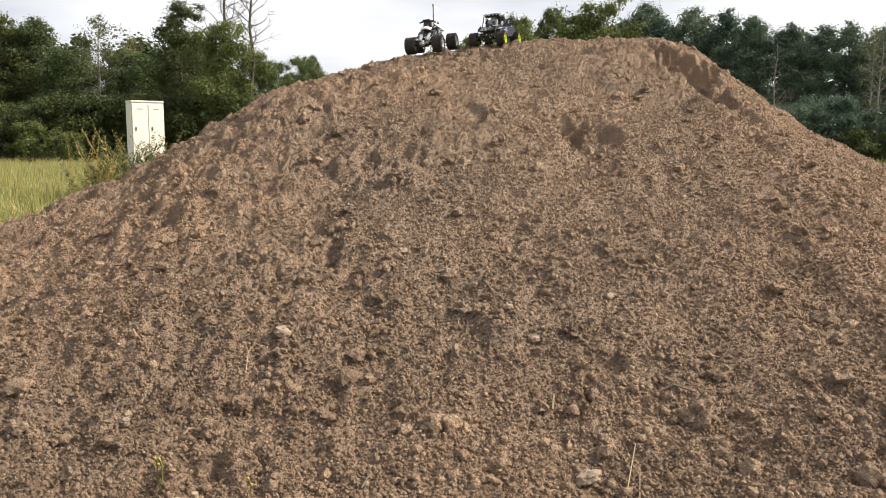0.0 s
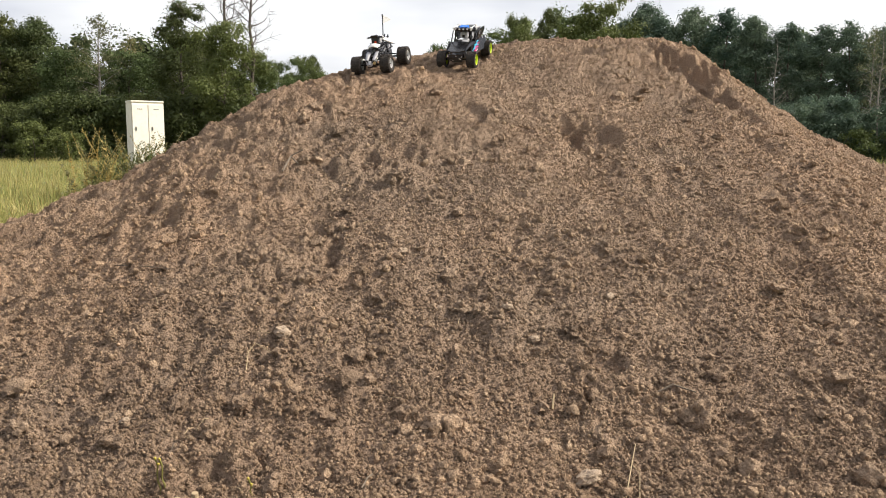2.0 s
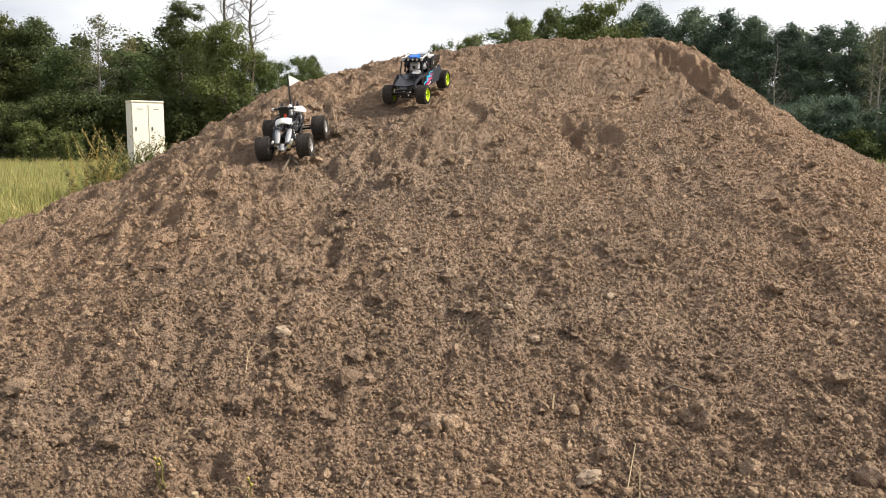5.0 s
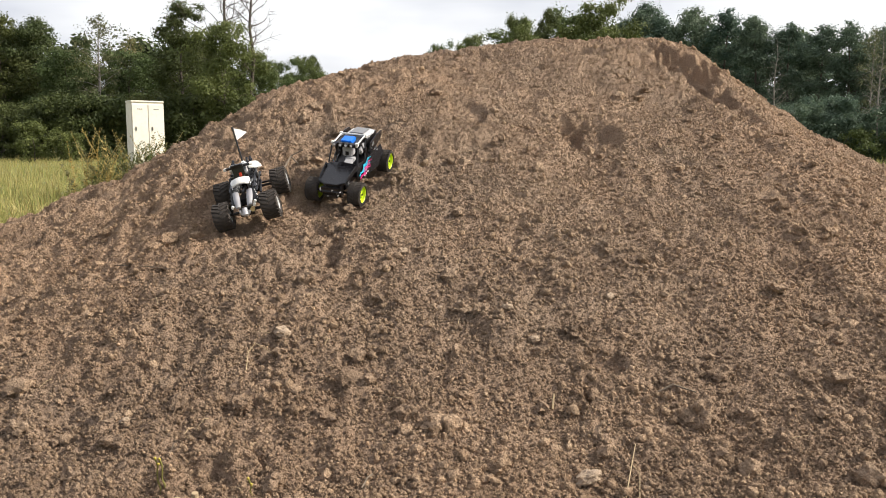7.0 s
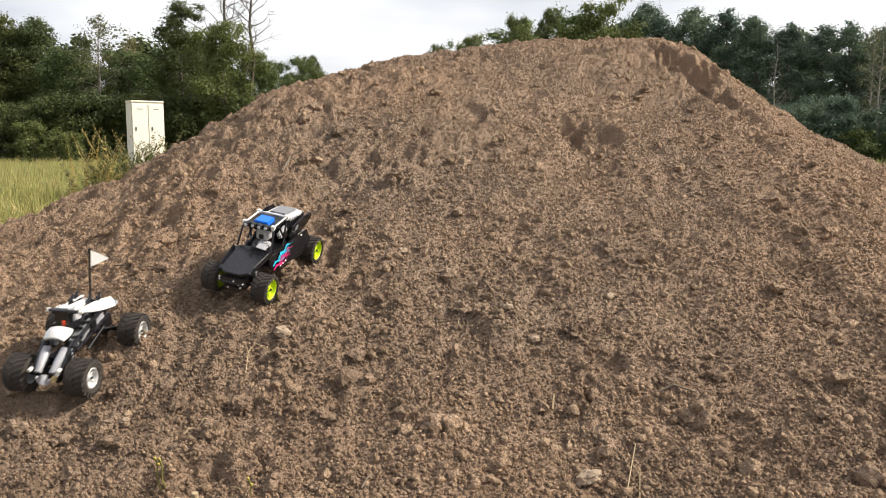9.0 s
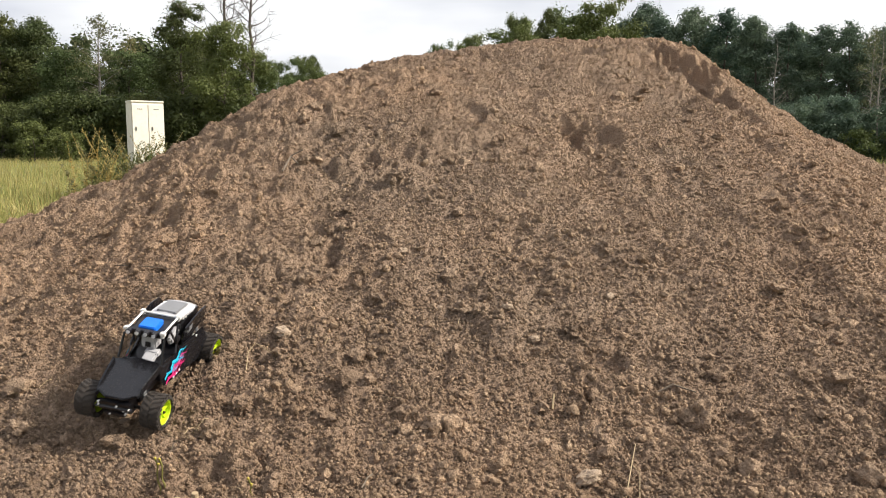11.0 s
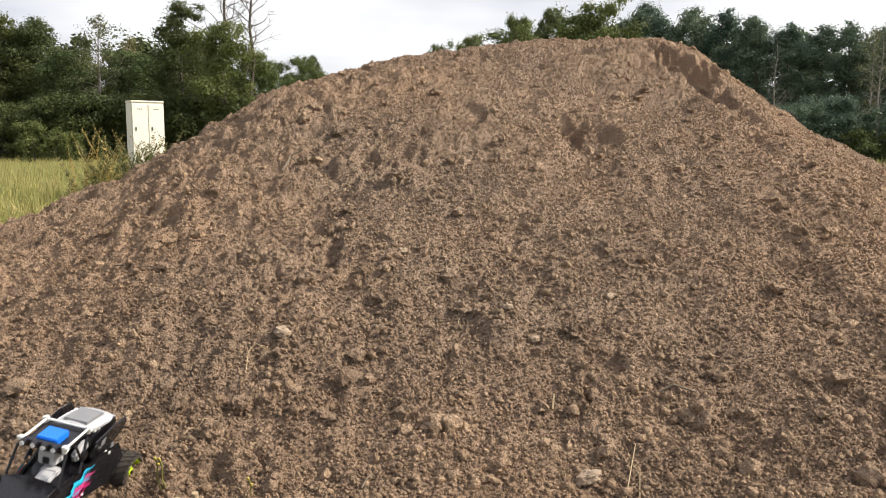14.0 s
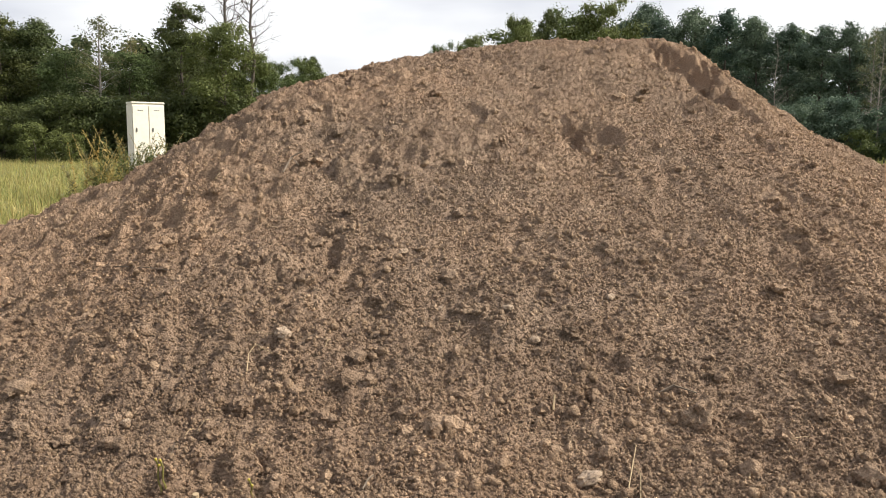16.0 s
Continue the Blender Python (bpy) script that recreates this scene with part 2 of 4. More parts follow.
# ---- mesh helpers ----
def part(name, data, material, parent=None, label="", smooth=False):
    """Links a bmesh or a mesh as one object, under a thing or a part."""
    if isinstance(data, bmesh.types.BMesh):
        me = bpy.data.meshes.new(name)
        data.to_mesh(me)
        data.free()
    else:
        me = data
    me.materials.clear()
    for mat in material if isinstance(material, (list, tuple)) else [material]:
        me.materials.append(mat)
    if smooth:
        me.polygons.foreach_set("use_smooth", [True] * len(me.polygons))
    ob = new(name, me)
    if parent:
        ob.parent = parent
    if label:
        tagged(ob, label)
    return ob


def raw(name, verts, faces):
    me = bpy.data.meshes.new(name)
    me.from_pydata(verts, [], faces)
    me.update()
    return me


def raw_np(name, verts, faces):
    """A mesh from arrays, quick for many faces alike."""
    n, k = faces.shape
    me = bpy.data.meshes.new(name)
    me.vertices.add(len(verts))
    me.vertices.foreach_set("co", np.ascontiguousarray(verts, dtype=np.float32).ravel())
    me.loops.add(n * k)
    me.loops.foreach_set("vertex_index", np.ascontiguousarray(faces, dtype=np.int32).ravel())
    me.polygons.add(n)
    me.polygons.foreach_set("loop_start", np.arange(0, n * k, k, dtype=np.int32))
    me.update(calc_edges=True)
    return me


def fade(v):
    return v * v * (3 - 2 * v)


LATTICE = np.random.RandomState(7).rand(256, 256)


def vnoise(x, y):
    """Smooth noise from 0 to 1 on a lattice of one unit."""
    xi, yi = np.floor(x).astype(int), np.floor(y).astype(int)
    u, v = fade(x - xi), fade(y - yi)
    a, b = LATTICE[xi % 256, yi % 256], LATTICE[(xi + 1) % 256, yi % 256]
    c, d = LATTICE[xi % 256, (yi + 1) % 256], LATTICE[(xi + 1) % 256, (yi + 1) % 256]
    return (a * (1 - u) + b * u) * (1 - v) + (c * (1 - u) + d * u) * v


def fbm(x, y, octaves, gain=0.5):
    total, amp, norm = 0, 1.0, 0
    for k in range(octaves):
        total = total + amp * vnoise(x * 2 ** k + 17.3 * k, y * 2 ** k + 5.1 * k)
        norm += amp
        amp *= gain
    return total / norm


# ---- the heap of earth ----
RIDGE = [(-4.6, 0.0), (-3.4, 0.05), (-2.5, 0.26), (-1.96, 0.43), (-1.53, 0.63), (-1.25, 0.78), (-1.15, 0.86), (-0.77, 1.10), (-0.64, 1.15),
         (-0.45, 1.18), (-0.13, 1.29), (0.26, 1.35), (0.7, 1.385), (1.18, 1.40), (1.36, 1.385), (1.50, 1.28), (1.62, 1.17), (1.95, 0.94), (2.51, 0.66), (3.5, 0.2), (4.6, 0.0)]


def lerp_smooth(x, table, w):
    xs, zs = [a for a, _ in table], [b for _, b in table]
    return (np.interp(x - w, xs, zs) + 2 * np.interp(x, xs, zs) + np.interp(x + w, xs, zs)) / 4


def crest_y(x):
    return 3.7 + 1.15 / (1 + np.exp(-(x + 0.6) * 2.2))


def heap(x, y):
    """The heap's smooth height over the ground."""
    top = lerp_smooth(x, RIDGE, 0.05)
    foot = 1.4 + 0.05 * np.sin(x * 1.7) + 0.09 / (1 + np.exp(np.clip((x + 0.65) * 8, -50, 50)))
    s = (y - foot) / (crest_y(x) - foot)
    front = np.where(s < 0.86, s, 0.86 + 0.14 * np.sin(1.5708 * np.clip((s - 0.86) / 0.22, 0, 1)))
    front = np.where(s < 0.1, 0.05 * (1 + np.maximum(s + 0.1, 0) * 5) * np.clip((s + 0.25) / 0.35, 0, 1), front)
    back = np.clip(1.25 - (s - 1.0) * 0.8, 0, 1)
    return top * np.minimum(front, back)


def clods(x, y, size, salt, share=0.6, warp=0.35):
    """Domes of broken soil packed on cells of one size; a share of the cells hold one."""
    u = x / size + warp * 2 * (fbm(x * 1.3 / size + salt, y * 1.3 / size, 2) - 0.5)
    v = y / size + warp * 2 * (fbm(x * 1.3 / size, y * 1.3 / size + salt, 2) - 0.5)
    ci, cj = np.floor(u).astype(int), np.floor(v).astype(int)
    best = np.zeros_like(u)
    for di in (-1, 0, 1):
        for dj in (-1, 0, 1):
            i, j = ci + di, cj + dj
            pu = i + 0.15 + 0.7 * LATTICE[(i + salt) % 256, (j + 3 * salt) % 256]
            pv = j + 0.15 + 0.7 * LATTICE[(i + 5 * salt) % 256, (j + 7 * salt + 31) % 256]
            k = LATTICE[(i + 11 * salt + 77) % 256, (j + 2 * salt + 5) % 256]
            r = np.where(k < share, 0.35 + 0.45 * (k / share) ** 1.5, 0.0)
            d = np.clip(1 - ((u - pu) ** 2 + (v - pv) ** 2) / np.maximum(r * r, 1e-6), 0, 1)
            best = np.maximum(best, np.sqrt(d) * r)
    return best * size


def lumpy(x, y):
    """1 where the soil lies in coarse clods (the slope's worn side), less where it has run down fine."""
    side = 1 / (1 + np.exp(np.clip((x / np.maximum(y, 0.5) + 0.02) * 14, -30, 30)))
    high = np.clip((y - 2.4) / 1.2, 0, 1)
    return np.clip(0.3 + 0.75 * side * (0.6 + 0.65 * high) + 1.4 * (fbm(x * 2.2 + 40, y * 2.2, 3) - 0.5), 0.08, 1.4)


def relief(x, y):
    """Lumps, slumps and runnels that the smooth heap carries."""
    z = 0.08 * (fbm(x * 1.6, y * 1.6, 3) - 0.5) + 0.055 * (fbm(x * 6, y * 6, 3) - 0.5)
    rough = lumpy(x, y)
    z = z + 0.028 * rough * (fbm(x * 15 + 3, y * 14, 3, 0.6) - 0.5)
    # runnels down the fine side, spreading from the top
    ang, far = np.arctan2(x - 0.55, 5.4 - y), np.hypot(x - 0.55, 5.4 - y)
    run = fbm(ang * 16 + 60 + 0.4 * fbm(x * 5, y * 5, 2), far * 1.3 + 9, 3, 0.6)
    z = z + 0.06 * (run - 0.5) * np.clip((x + 0.35) / 0.8, 0, 1) * np.clip((far - 1.2) / 0.9, 0, 1)
    for cx, cy, rx, ry, turn, deep in BITES:
        c, d = math.cos(turn), math.sin(turn)
        u, v = ((x - cx) * c + (y - cy) * d) / rx, ((y - cy) * c - (x - cx) * d) / ry
        r = np.sqrt(u * u + v * v) + 1.1 * (fbm(x * 11, y * 11, 4, 0.6) - 0.5)
        z = z - deep / (1 + np.exp((r - 1) * 6)) + 0.25 * deep * np.exp(-((r - 1.25) / 0.2) ** 2)
    return z


def earth(x, y):
    h = heap(x, y)
    return h + relief(x, y) * np.clip(h / 0.15, 0.25, 1)


def axis(spans):
    out = []
    for a, b, step in spans:
        out += list(np.arange(a, b, step))
    return np.array(out + [spans[-1][1]])


def build_heap():
    xs = axis([(-4.8, -2.35, 0.05), (-2.35, 2.95, 0.008), (2.95, 4.8, 0.05)])
    ys = axis([(0.6, 1.25, 0.03), (1.25, 2.7, 0.007), (2.7, 5.0, 0.011), (5.0, 8.4, 0.06)])
    gx, gy = np.meshgrid(xs, ys)
    rough = lumpy(gx, gy)
    gz = earth(gx, gy) + 0.013 * (fbm(gx * 50, gy * 50, 3, 0.7) - 0.5)
    gz += rough * (0.36 * clods(gx, gy, 0.085, 3, 0.3, 0.6) + 0.5 * clods(gx, gy, 0.046, 8, 0.36, 0.6)) - 0.005 * rough - 0.003
    gz += (0.12 + 0.42 * rough) * clods(gx, gy, 0.026, 13, 0.5, 0.5) + 0.4 * clods(gx, gy, 0.016, 21, 0.7, 0.4)
    # the heap runs out in a ragged edge on the meadow
    gz -= 0.14 * np.clip(1 - (heap(gx, gy) + 0.05 * (fbm(gx * 3, gy * 3, 3) - 0.5)) / 0.03, 0, 1)
    nx, ny = len(xs), len(ys)
    idx = np.arange(nx * ny).reshape(ny, nx)
    quads = np.stack([idx[:-1, :-1], idx[:-1, 1:], idx[1:, 1:], idx[1:, :-1]], -1).reshape(-1, 4)
    me = raw_np("heap_surface", np.stack([gx, gy, gz], -1).reshape(-1, 3), quads)
    ob = part("earth_mound", me, SOIL, smooth=True)

    def height(x, y):
        i = np.clip(np.searchsorted(xs, x) - 1, 0, nx - 2)
        j = np.clip(np.searchsorted(ys, y) - 1, 0, ny - 2)
        u, v = (x - xs[i]) / (xs[i + 1] - xs[i]), (y - ys[j]) / (ys[j + 1] - ys[j])
        return (gz[j, i] * (1 - u) + gz[j, i + 1] * u) * (1 - v) + (gz[j + 1, i] * (1 - u) + gz[j + 1, i + 1] * u) * v

    return tagged(ob, "tall heap of loose dry brown topsoil full of clods", "dirt heap"), height


heap_ob, heap_height = build_heap()


def solid(kind):
    """Corners and faces of a small crumb: 8 or 20 triangles."""
    bm = bmesh.new()
    if kind == 8:
        v = np.array([(1, 0, 0), (-1, 0, 0), (0, 1, 0), (0, -1, 0), (0, 0, 1), (0, 0, -1)], float)
        f = np.array([(0, 2, 4), (2, 1, 4), (1, 3, 4), (3, 0, 4), (2, 0, 5), (1, 2, 5), (3, 1, 5), (0, 3, 5)])
    else:
        bmesh.ops.create_icosphere(bm, subdivisions=1, radius=1)
        v = np.array([tuple(q.co) for q in bm.verts])
        f = np.array([[q.index for q in face.verts] for face in bm.faces])
    bm.free()
    return v, f


def strew(name, kind, n, lo, hi, power, seed, flat, y_power, cover, material, label):
    """Loose crumbs lying on the heap, in drifts."""
    rng = np.random.RandomState(seed)
    y = 1.3 + 3.6 * rng.rand(n * 3) ** y_power
    x = rng.uniform(-0.58, 0.6, n * 3) * (y + 0.15)
    keep = (fbm(x * 5 + 9, y * 5, 3) + 0.35 * fbm(x * 23, y * 23, 2)) > cover + 0.4 * (rng.rand(n * 3) - 0.5)
    x, y = x[keep][:n], y[keep][:n]
    n = len(x)
    r = lo + (hi - lo) * rng.rand(n) ** power
    z = heap_height(x, y) + r * 0.25
    bv, bf = solid(kind)
    v = bv[None] * (1 + rng.uniform(-0.48, 0.36, (n, len(bv), 1))) + rng.uniform(-0.15, 0.15, (n, len(bv), 3))
    q = rng.normal(size=(n, 4))
    q /= np.linalg.norm(q, axis=1)[:, None]
    a, b, c, d = q.T
    rot = np.stack([1 - 2 * (c * c + d * d), 2 * (b * c - a * d), 2 * (b * d + a * c), 2 * (b * c + a * d), 1 - 2 * (b * b + d * d), 2 * (c * d - a * b),
                    2 * (b * d - a * c), 2 * (c * d + a * b), 1 - 2 * (b * b + c * c)], -1).reshape(n, 3, 3)
    v = np.einsum("nij,nkj->nki", rot, v * np.array([1, rng.uniform(0.8, 1.0), flat])) * r[:, None, None]
    v += np.stack([x, y, z], -1)[:, None, :]
    f = bf[None] + (np.arange(n) * len(bv))[:, None, None]
    ob = part(name, raw_np(name, v.reshape(-1, 3), f.reshape(-1, 3)), material, heap_ob, label, smooth=kind == 20)
    return tagged(ob, kind="stuff")


strew("soil_dust", 8, 150000, 0.0025, 0.006, 1.7, 50, 0.9, 1.4, -0.1, CRUMB, "fine soil crumbs")
strew("loose_soil", 8, 40000, 0.004, 0.0095, 2.4, 51, 0.85, 1.4, 0.4, CRUMB, "loose soil crumbs")
strew("loose_rubble", 20, 3200, 0.006, 0.018, 3.2, 52, 0.8, 1.25, 0.62, CRUMB, "small loose clods")


def lump(seed, rough, parts=2):
    """A clod: a ball with a knobbly, broken surface."""
    bm = bmesh.new()
    bmesh.ops.create_icosphere(bm, subdivisions=parts, radius=1)
    off = Vector((seed * 3.7, seed * 1.3, 0))
    for v in bm.verts:
        d = v.co.normalized()
        s = 1 + rough * noise.noise(d * 1.3 + off) + 0.6 * rough * noise.noise(d * 3.1 + off) + 0.5 * rough * noise.noise(d * 8 + off)
        v.co = Vector((d.x * s, d.y * s * 0.85, d.z * s * 0.7))
    me = bpy.data.meshes.new("clod")
    bm.to_mesh(me)
    bm.free()
    return me


def build_clods():
    shapes = [lump(k, 0.55) for k in range(7)]
    big = [lump(k + 20, 0.6, 3) for k in range(4)]
    for me in shapes:
        me.materials.append(CLOD)
    pale = lump(40, 0.35, 3)
    pale.materials.append(STONE)
    for me in big:
        me.materials.append(CLOD)
    rng = np.random.RandomState(61)

    def lay(me, x, y, r, sink=0.25):
        ob = new("clod", me)
        ob.parent = heap_ob
        z = float(heap_height(np.array(x), np.array(y)))
        ob.matrix_basis = pose(x, y, z + r * sink, rng.uniform(-25, 25), rng.uniform(-25, 25), rng.uniform(0, 360)) @ Matrix.Diagonal((r, r * rng.uniform(.8, 1.15), r * rng.uniform(.8, 1.1), 1))
        return ob

    for k, (x, y, r) in enumerate(CLODS_LOW + CLODS_HIGH):
        lay(big[k % 4] if r > 0.018 else shapes[k % 7], x, y, r)
    for x, y, r in PALE_STONES:
        tagged(lay(pale, x, y, r, 0.6), "pale rounded field stone")
    for k in range(235):
        y = 1.4 + 3.2 * rng.rand() ** 1.5
        lay(shapes[k % 7], rng.uniform(-0.52, 0.52) * (y + 0.5), y, 0.013 + 0.02 * rng.rand() ** 2)


build_clods()


# ---- meadow ----
def build_ground():
    xs = axis([(-900, -100, 160), (-100, -30, 10), (-30, 30, 1.0), (30, 100, 10), (100, 900, 160)])
    ys = axis([(-900, -60, 168), (-60, -10, 10), (-10, 60, 1.0), (60, 100, 10), (100, 1500, 200)])
    gx, gy = np.meshgrid(xs, ys)
    near = np.exp(-((gx / 60) ** 2 + (gy / 60) ** 2))
    gz = -0.02 + 0.12 * (fbm(gx * 0.2, gy * 0.2, 3) - 0.5) * near * np.clip((np.hypot(gx, gy - 3) - 4) / 3, 0, 1)
    nx, ny = len(xs), len(ys)
    idx = np.arange(nx * ny).reshape(ny, nx)
    quads = np.stack([idx[:-1, :-1], idx[:-1, 1:], idx[1:, 1:], idx[1:, :-1]], -1).reshape(-1, 4)
    me = raw("ground", np.stack([gx, gy, gz], -1).reshape(-1, 3).tolist(), quads.tolist())
    m, nt, nl, b = nodes_of("meadow_ground")
    p = place_of(nt)
    c = ramp(nt, nl, grain(nt, nl, p, 0.5, 6), [(0.3, (0.09, 0.11, 0.03)), (0.55, (0.16, 0.16, 0.05)), (0.75, (0.24, 0.2, 0.09))])
    c = mixed(nt, nl, c, ramp(nt, nl, grain(nt, nl, p, 14, 5), [(0.3, (0.6, 0.6, 0.6)), (0.7, (1.2, 1.2, 1.1))]), 1.0, "MULTIPLY")
    nl.new(c, b.inputs["Base Color"])
    b.inputs["Roughness"].default_value = 0.95
    ob = part("ground", me, m, smooth=True)
    return tagged(ob, "flat green and straw coloured meadow ground", "ground", kind="structure")


build_ground()


def blades(name, spots, hmin, hmax, width, material, label, seed, lean=0.35):
    """Tufts of grass: each blade is a bent strip of two quads."""
    rng = np.random.RandomState(seed)
    v, f = [], []
    for x, y, z in spots:
        h = rng.uniform(hmin, hmax)
        a, w = rng.uniform(0, 6.28), width * rng.uniform(0.6, 1.3)
        la, l = rng.uniform(0, 6.28), h * rng.uniform(0.05, lean)
        dx, dy, lx, ly = math.cos(a) * w, math.sin(a) * w, math.cos(la) * l, math.sin(la) * l
        k = len(v)
        v += [(x - dx, y - dy, z), (x + dx, y + dy, z), (x + lx * .35 + dx * .7, y + ly * .35 + dy * .7, z + h * .6),
              (x + lx * .35 - dx * .7, y + ly * .35 - dy * .7, z + h * .6), (x + lx, y + ly, z + h)]
        f += [(k, k + 1, k + 2, k + 3), (k + 3, k + 2, k + 4)]
    return tagged(part(name, raw(name, v, f), material), label, "grass", kind="stuff")


def meadow_spots(n, x0, x1, y0, y1, seed, power=1.6):
    rng = np.random.RandomState(seed)
    out = []
    while len(out) < n:
        y = y0 + (y1 - y0) * rng.rand() ** power
        x = rng.uniform(x0, x1) * y / y1
        if float(heap(np.array(x), np.array(y))) < 0.03:
            out.append((x, y, -0.03))
    return out


blades("meadow_grass", meadow_spots(46000, -40, -14, 4.5, 50, 1, 1.7), 0.05, 0.24, 0.007, GRASS, "long green meadow grass going to seed", 2, 1.1)
blades("meadow_grass", meadow_spots(5000, 20, 42, 5.5, 50, 5), 0.12, 0.42, 0.008, GRASS, "long green meadow grass going to seed", 3)
blades("dry_grass", meadow_spots(5000, -40, -14, 4.5, 50, 8, 1.1), 0.2, 0.45, 0.004, STRAW, "straw coloured seed stalks in the meadow", 4)


# ---- trees ----
def tube(v, f, a, b, ra, rb, sides=5):
    a, b = Vector(a), Vector(b)
    q = (b - a).to_track_quat("Z", "Y")
    k = len(v)
    for c, r in ((a, ra), (b, rb)):
        for i in range(sides):
            t = 6.2832 * i / sides
            v.append(tuple(c + q @ Vector((math.cos(t) * r, math.sin(t) * r, 0))))
    for i in range(sides):
        j = (i + 1) % sides
        f.append((k + i, k + j, k + sides + j, k + sides + i))


def stem(points, radii, sides=5):
    """One bent, tapering stem through the points."""
    v, f = [], []
    for i, (p, r) in enumerate(zip(points, radii)):
        d = Vector(points[min(i + 1, len(points) - 1)]) - Vector(points[max(i - 1, 0)])
        q = d.to_track_quat("Z", "Y")
        for k in range(sides):
            t = 6.2832 * k / sides
            v.append(tuple(Vector(p) + q @ Vector((math.cos(t) * r, math.sin(t) * r, 0))))
    for i in range(len(points) - 1):
        for k in range(sides):
            a, b = i * sides + k, i * sides + (k + 1) % sides
            f.append((a, b, b + sides, a + sides))
    f.append(tuple(range(sides))[::-1])
    f.append(tuple(range(len(v) - sides, len(v))))
    return raw("stem", v, f)


def leaf_cloud(rng, clumps, per, size):
    """Leaf quads gathered in clumps (centre, radius): a close heart of sprays, and loose leaves round it."""
    v, f = [], []
    for (cx, cy, cz), r in clumps:
        n = max(6, int(per * (r / 0.6) ** 2))
        m = n * 2 // 3
        d = rng.normal(size=(n + m, 3))
        d /= np.linalg.norm(d, axis=1)[:, None]
        rad = r * np.concatenate([0.55 + 0.55 * rng.rand(n) ** 0.8, 0.15 + 0.6 * rng.rand(m)])
        c = d * rad[:, None] * np.array([1, 1, 0.72]) + (cx, cy, cz)
        nrm = d * 0.8 + rng.normal(size=(n + m, 3)) * 0.45 + (0, 0, 0.4)
        nrm /= np.linalg.norm(nrm, axis=1)[:, None]
        u = np.cross(nrm, rng.normal(size=(n + m, 3)))
        u /= np.linalg.norm(u, axis=1)[:, None] + 1e-9
        w = np.cross(nrm, u)
        s = size * np.concatenate([rng.uniform(0.55, 1.3, n), rng.uniform(1.3, 2.0, m)])[:, None]
        quad = np.stack([c - u * s * .6, c - w * s * .5, c + u * s * .7, c + w * s * .5], 1).reshape(-1, 3)
        k = len(v)
        v += quad.tolist()
        f += [(k + 4 * i, k + 4 * i + 1, k + 4 * i + 2, k + 4 * i + 3) for i in range(n + m)]
    return v, f


def tree(h, spread, leaf, bark, seed, low=0.15, sparse=1.0, size=0.08, limbs=30, taper=0.9, per=98):
    """A tapered trunk, limbs that rise from it and a crown of leaf clumps round the limbs' ends."""
    rng = np.random.RandomState(seed)
    base = new("tree")
    tv, tf, clumps = [], [], []
    lean = rng.uniform(-0.05, 0.05, 2) * h
    steps = 7
    spine = [Vector((lean[0] * (i / steps) ** 2 + rng.uniform(-.06, .06), lean[1] * (i / steps) ** 2 + rng.uniform(-.06, .06), h * 0.95 * i / steps - 0.1)) for i in range(steps + 1)]
    r0 = 0.014 * h
    for i in range(steps):
        tube(tv, tf, spine[i], spine[i + 1], r0 * (1 - .9 * i / steps), r0 * (1 - .9 * (i + 1) / steps), 7)
    for k in range(limbs):
        u = low + (0.97 - low) * (k + rng.rand()) / limbs
        at = spine[min(steps - 1, int(u * steps))].lerp(spine[min(steps, int(u * steps) + 1)], u * steps % 1)
        body = (1 - abs((u - low) / (1 - low) * 2 - 0.85) ** 2.2 * 0.85 * taper)
        reach = spread * max(0.18, body) * rng.uniform(0.65, 1.15)
        ang = k * 2.4 + rng.uniform(-.5, .5)
        tip = at + Vector((math.cos(ang) * reach, math.sin(ang) * reach, reach * rng.uniform(0.05, 0.75)))
        mid = at.lerp(tip, 0.5) + Vector((0, 0, reach * 0.08))
        rr = r0 * 0.35 * (1.1 - u)
        tube(tv, tf, at, mid, rr, rr * 0.6, 4)
        tube(tv, tf, mid, tip, rr * 0.6, rr * 0.2, 4)
        for s in (0.5, 0.75, 1.0):
            c = at.lerp(tip, s) + Vector(rng.normal(size=3) * 0.16 * reach)
            clumps.append((tuple(c), max(0.28, spread * rng.uniform(0.2, 0.4))))
    clumps.append((tuple(spine[-1]), spread * 0.2))
    part("trunk", raw("trunk", tv, tf), bark, base, smooth=True)
    lv, lf = leaf_cloud(rng, clumps, per * sparse, size)
    part("crown", raw("crown", lv, lf), leaf, base)
    return base


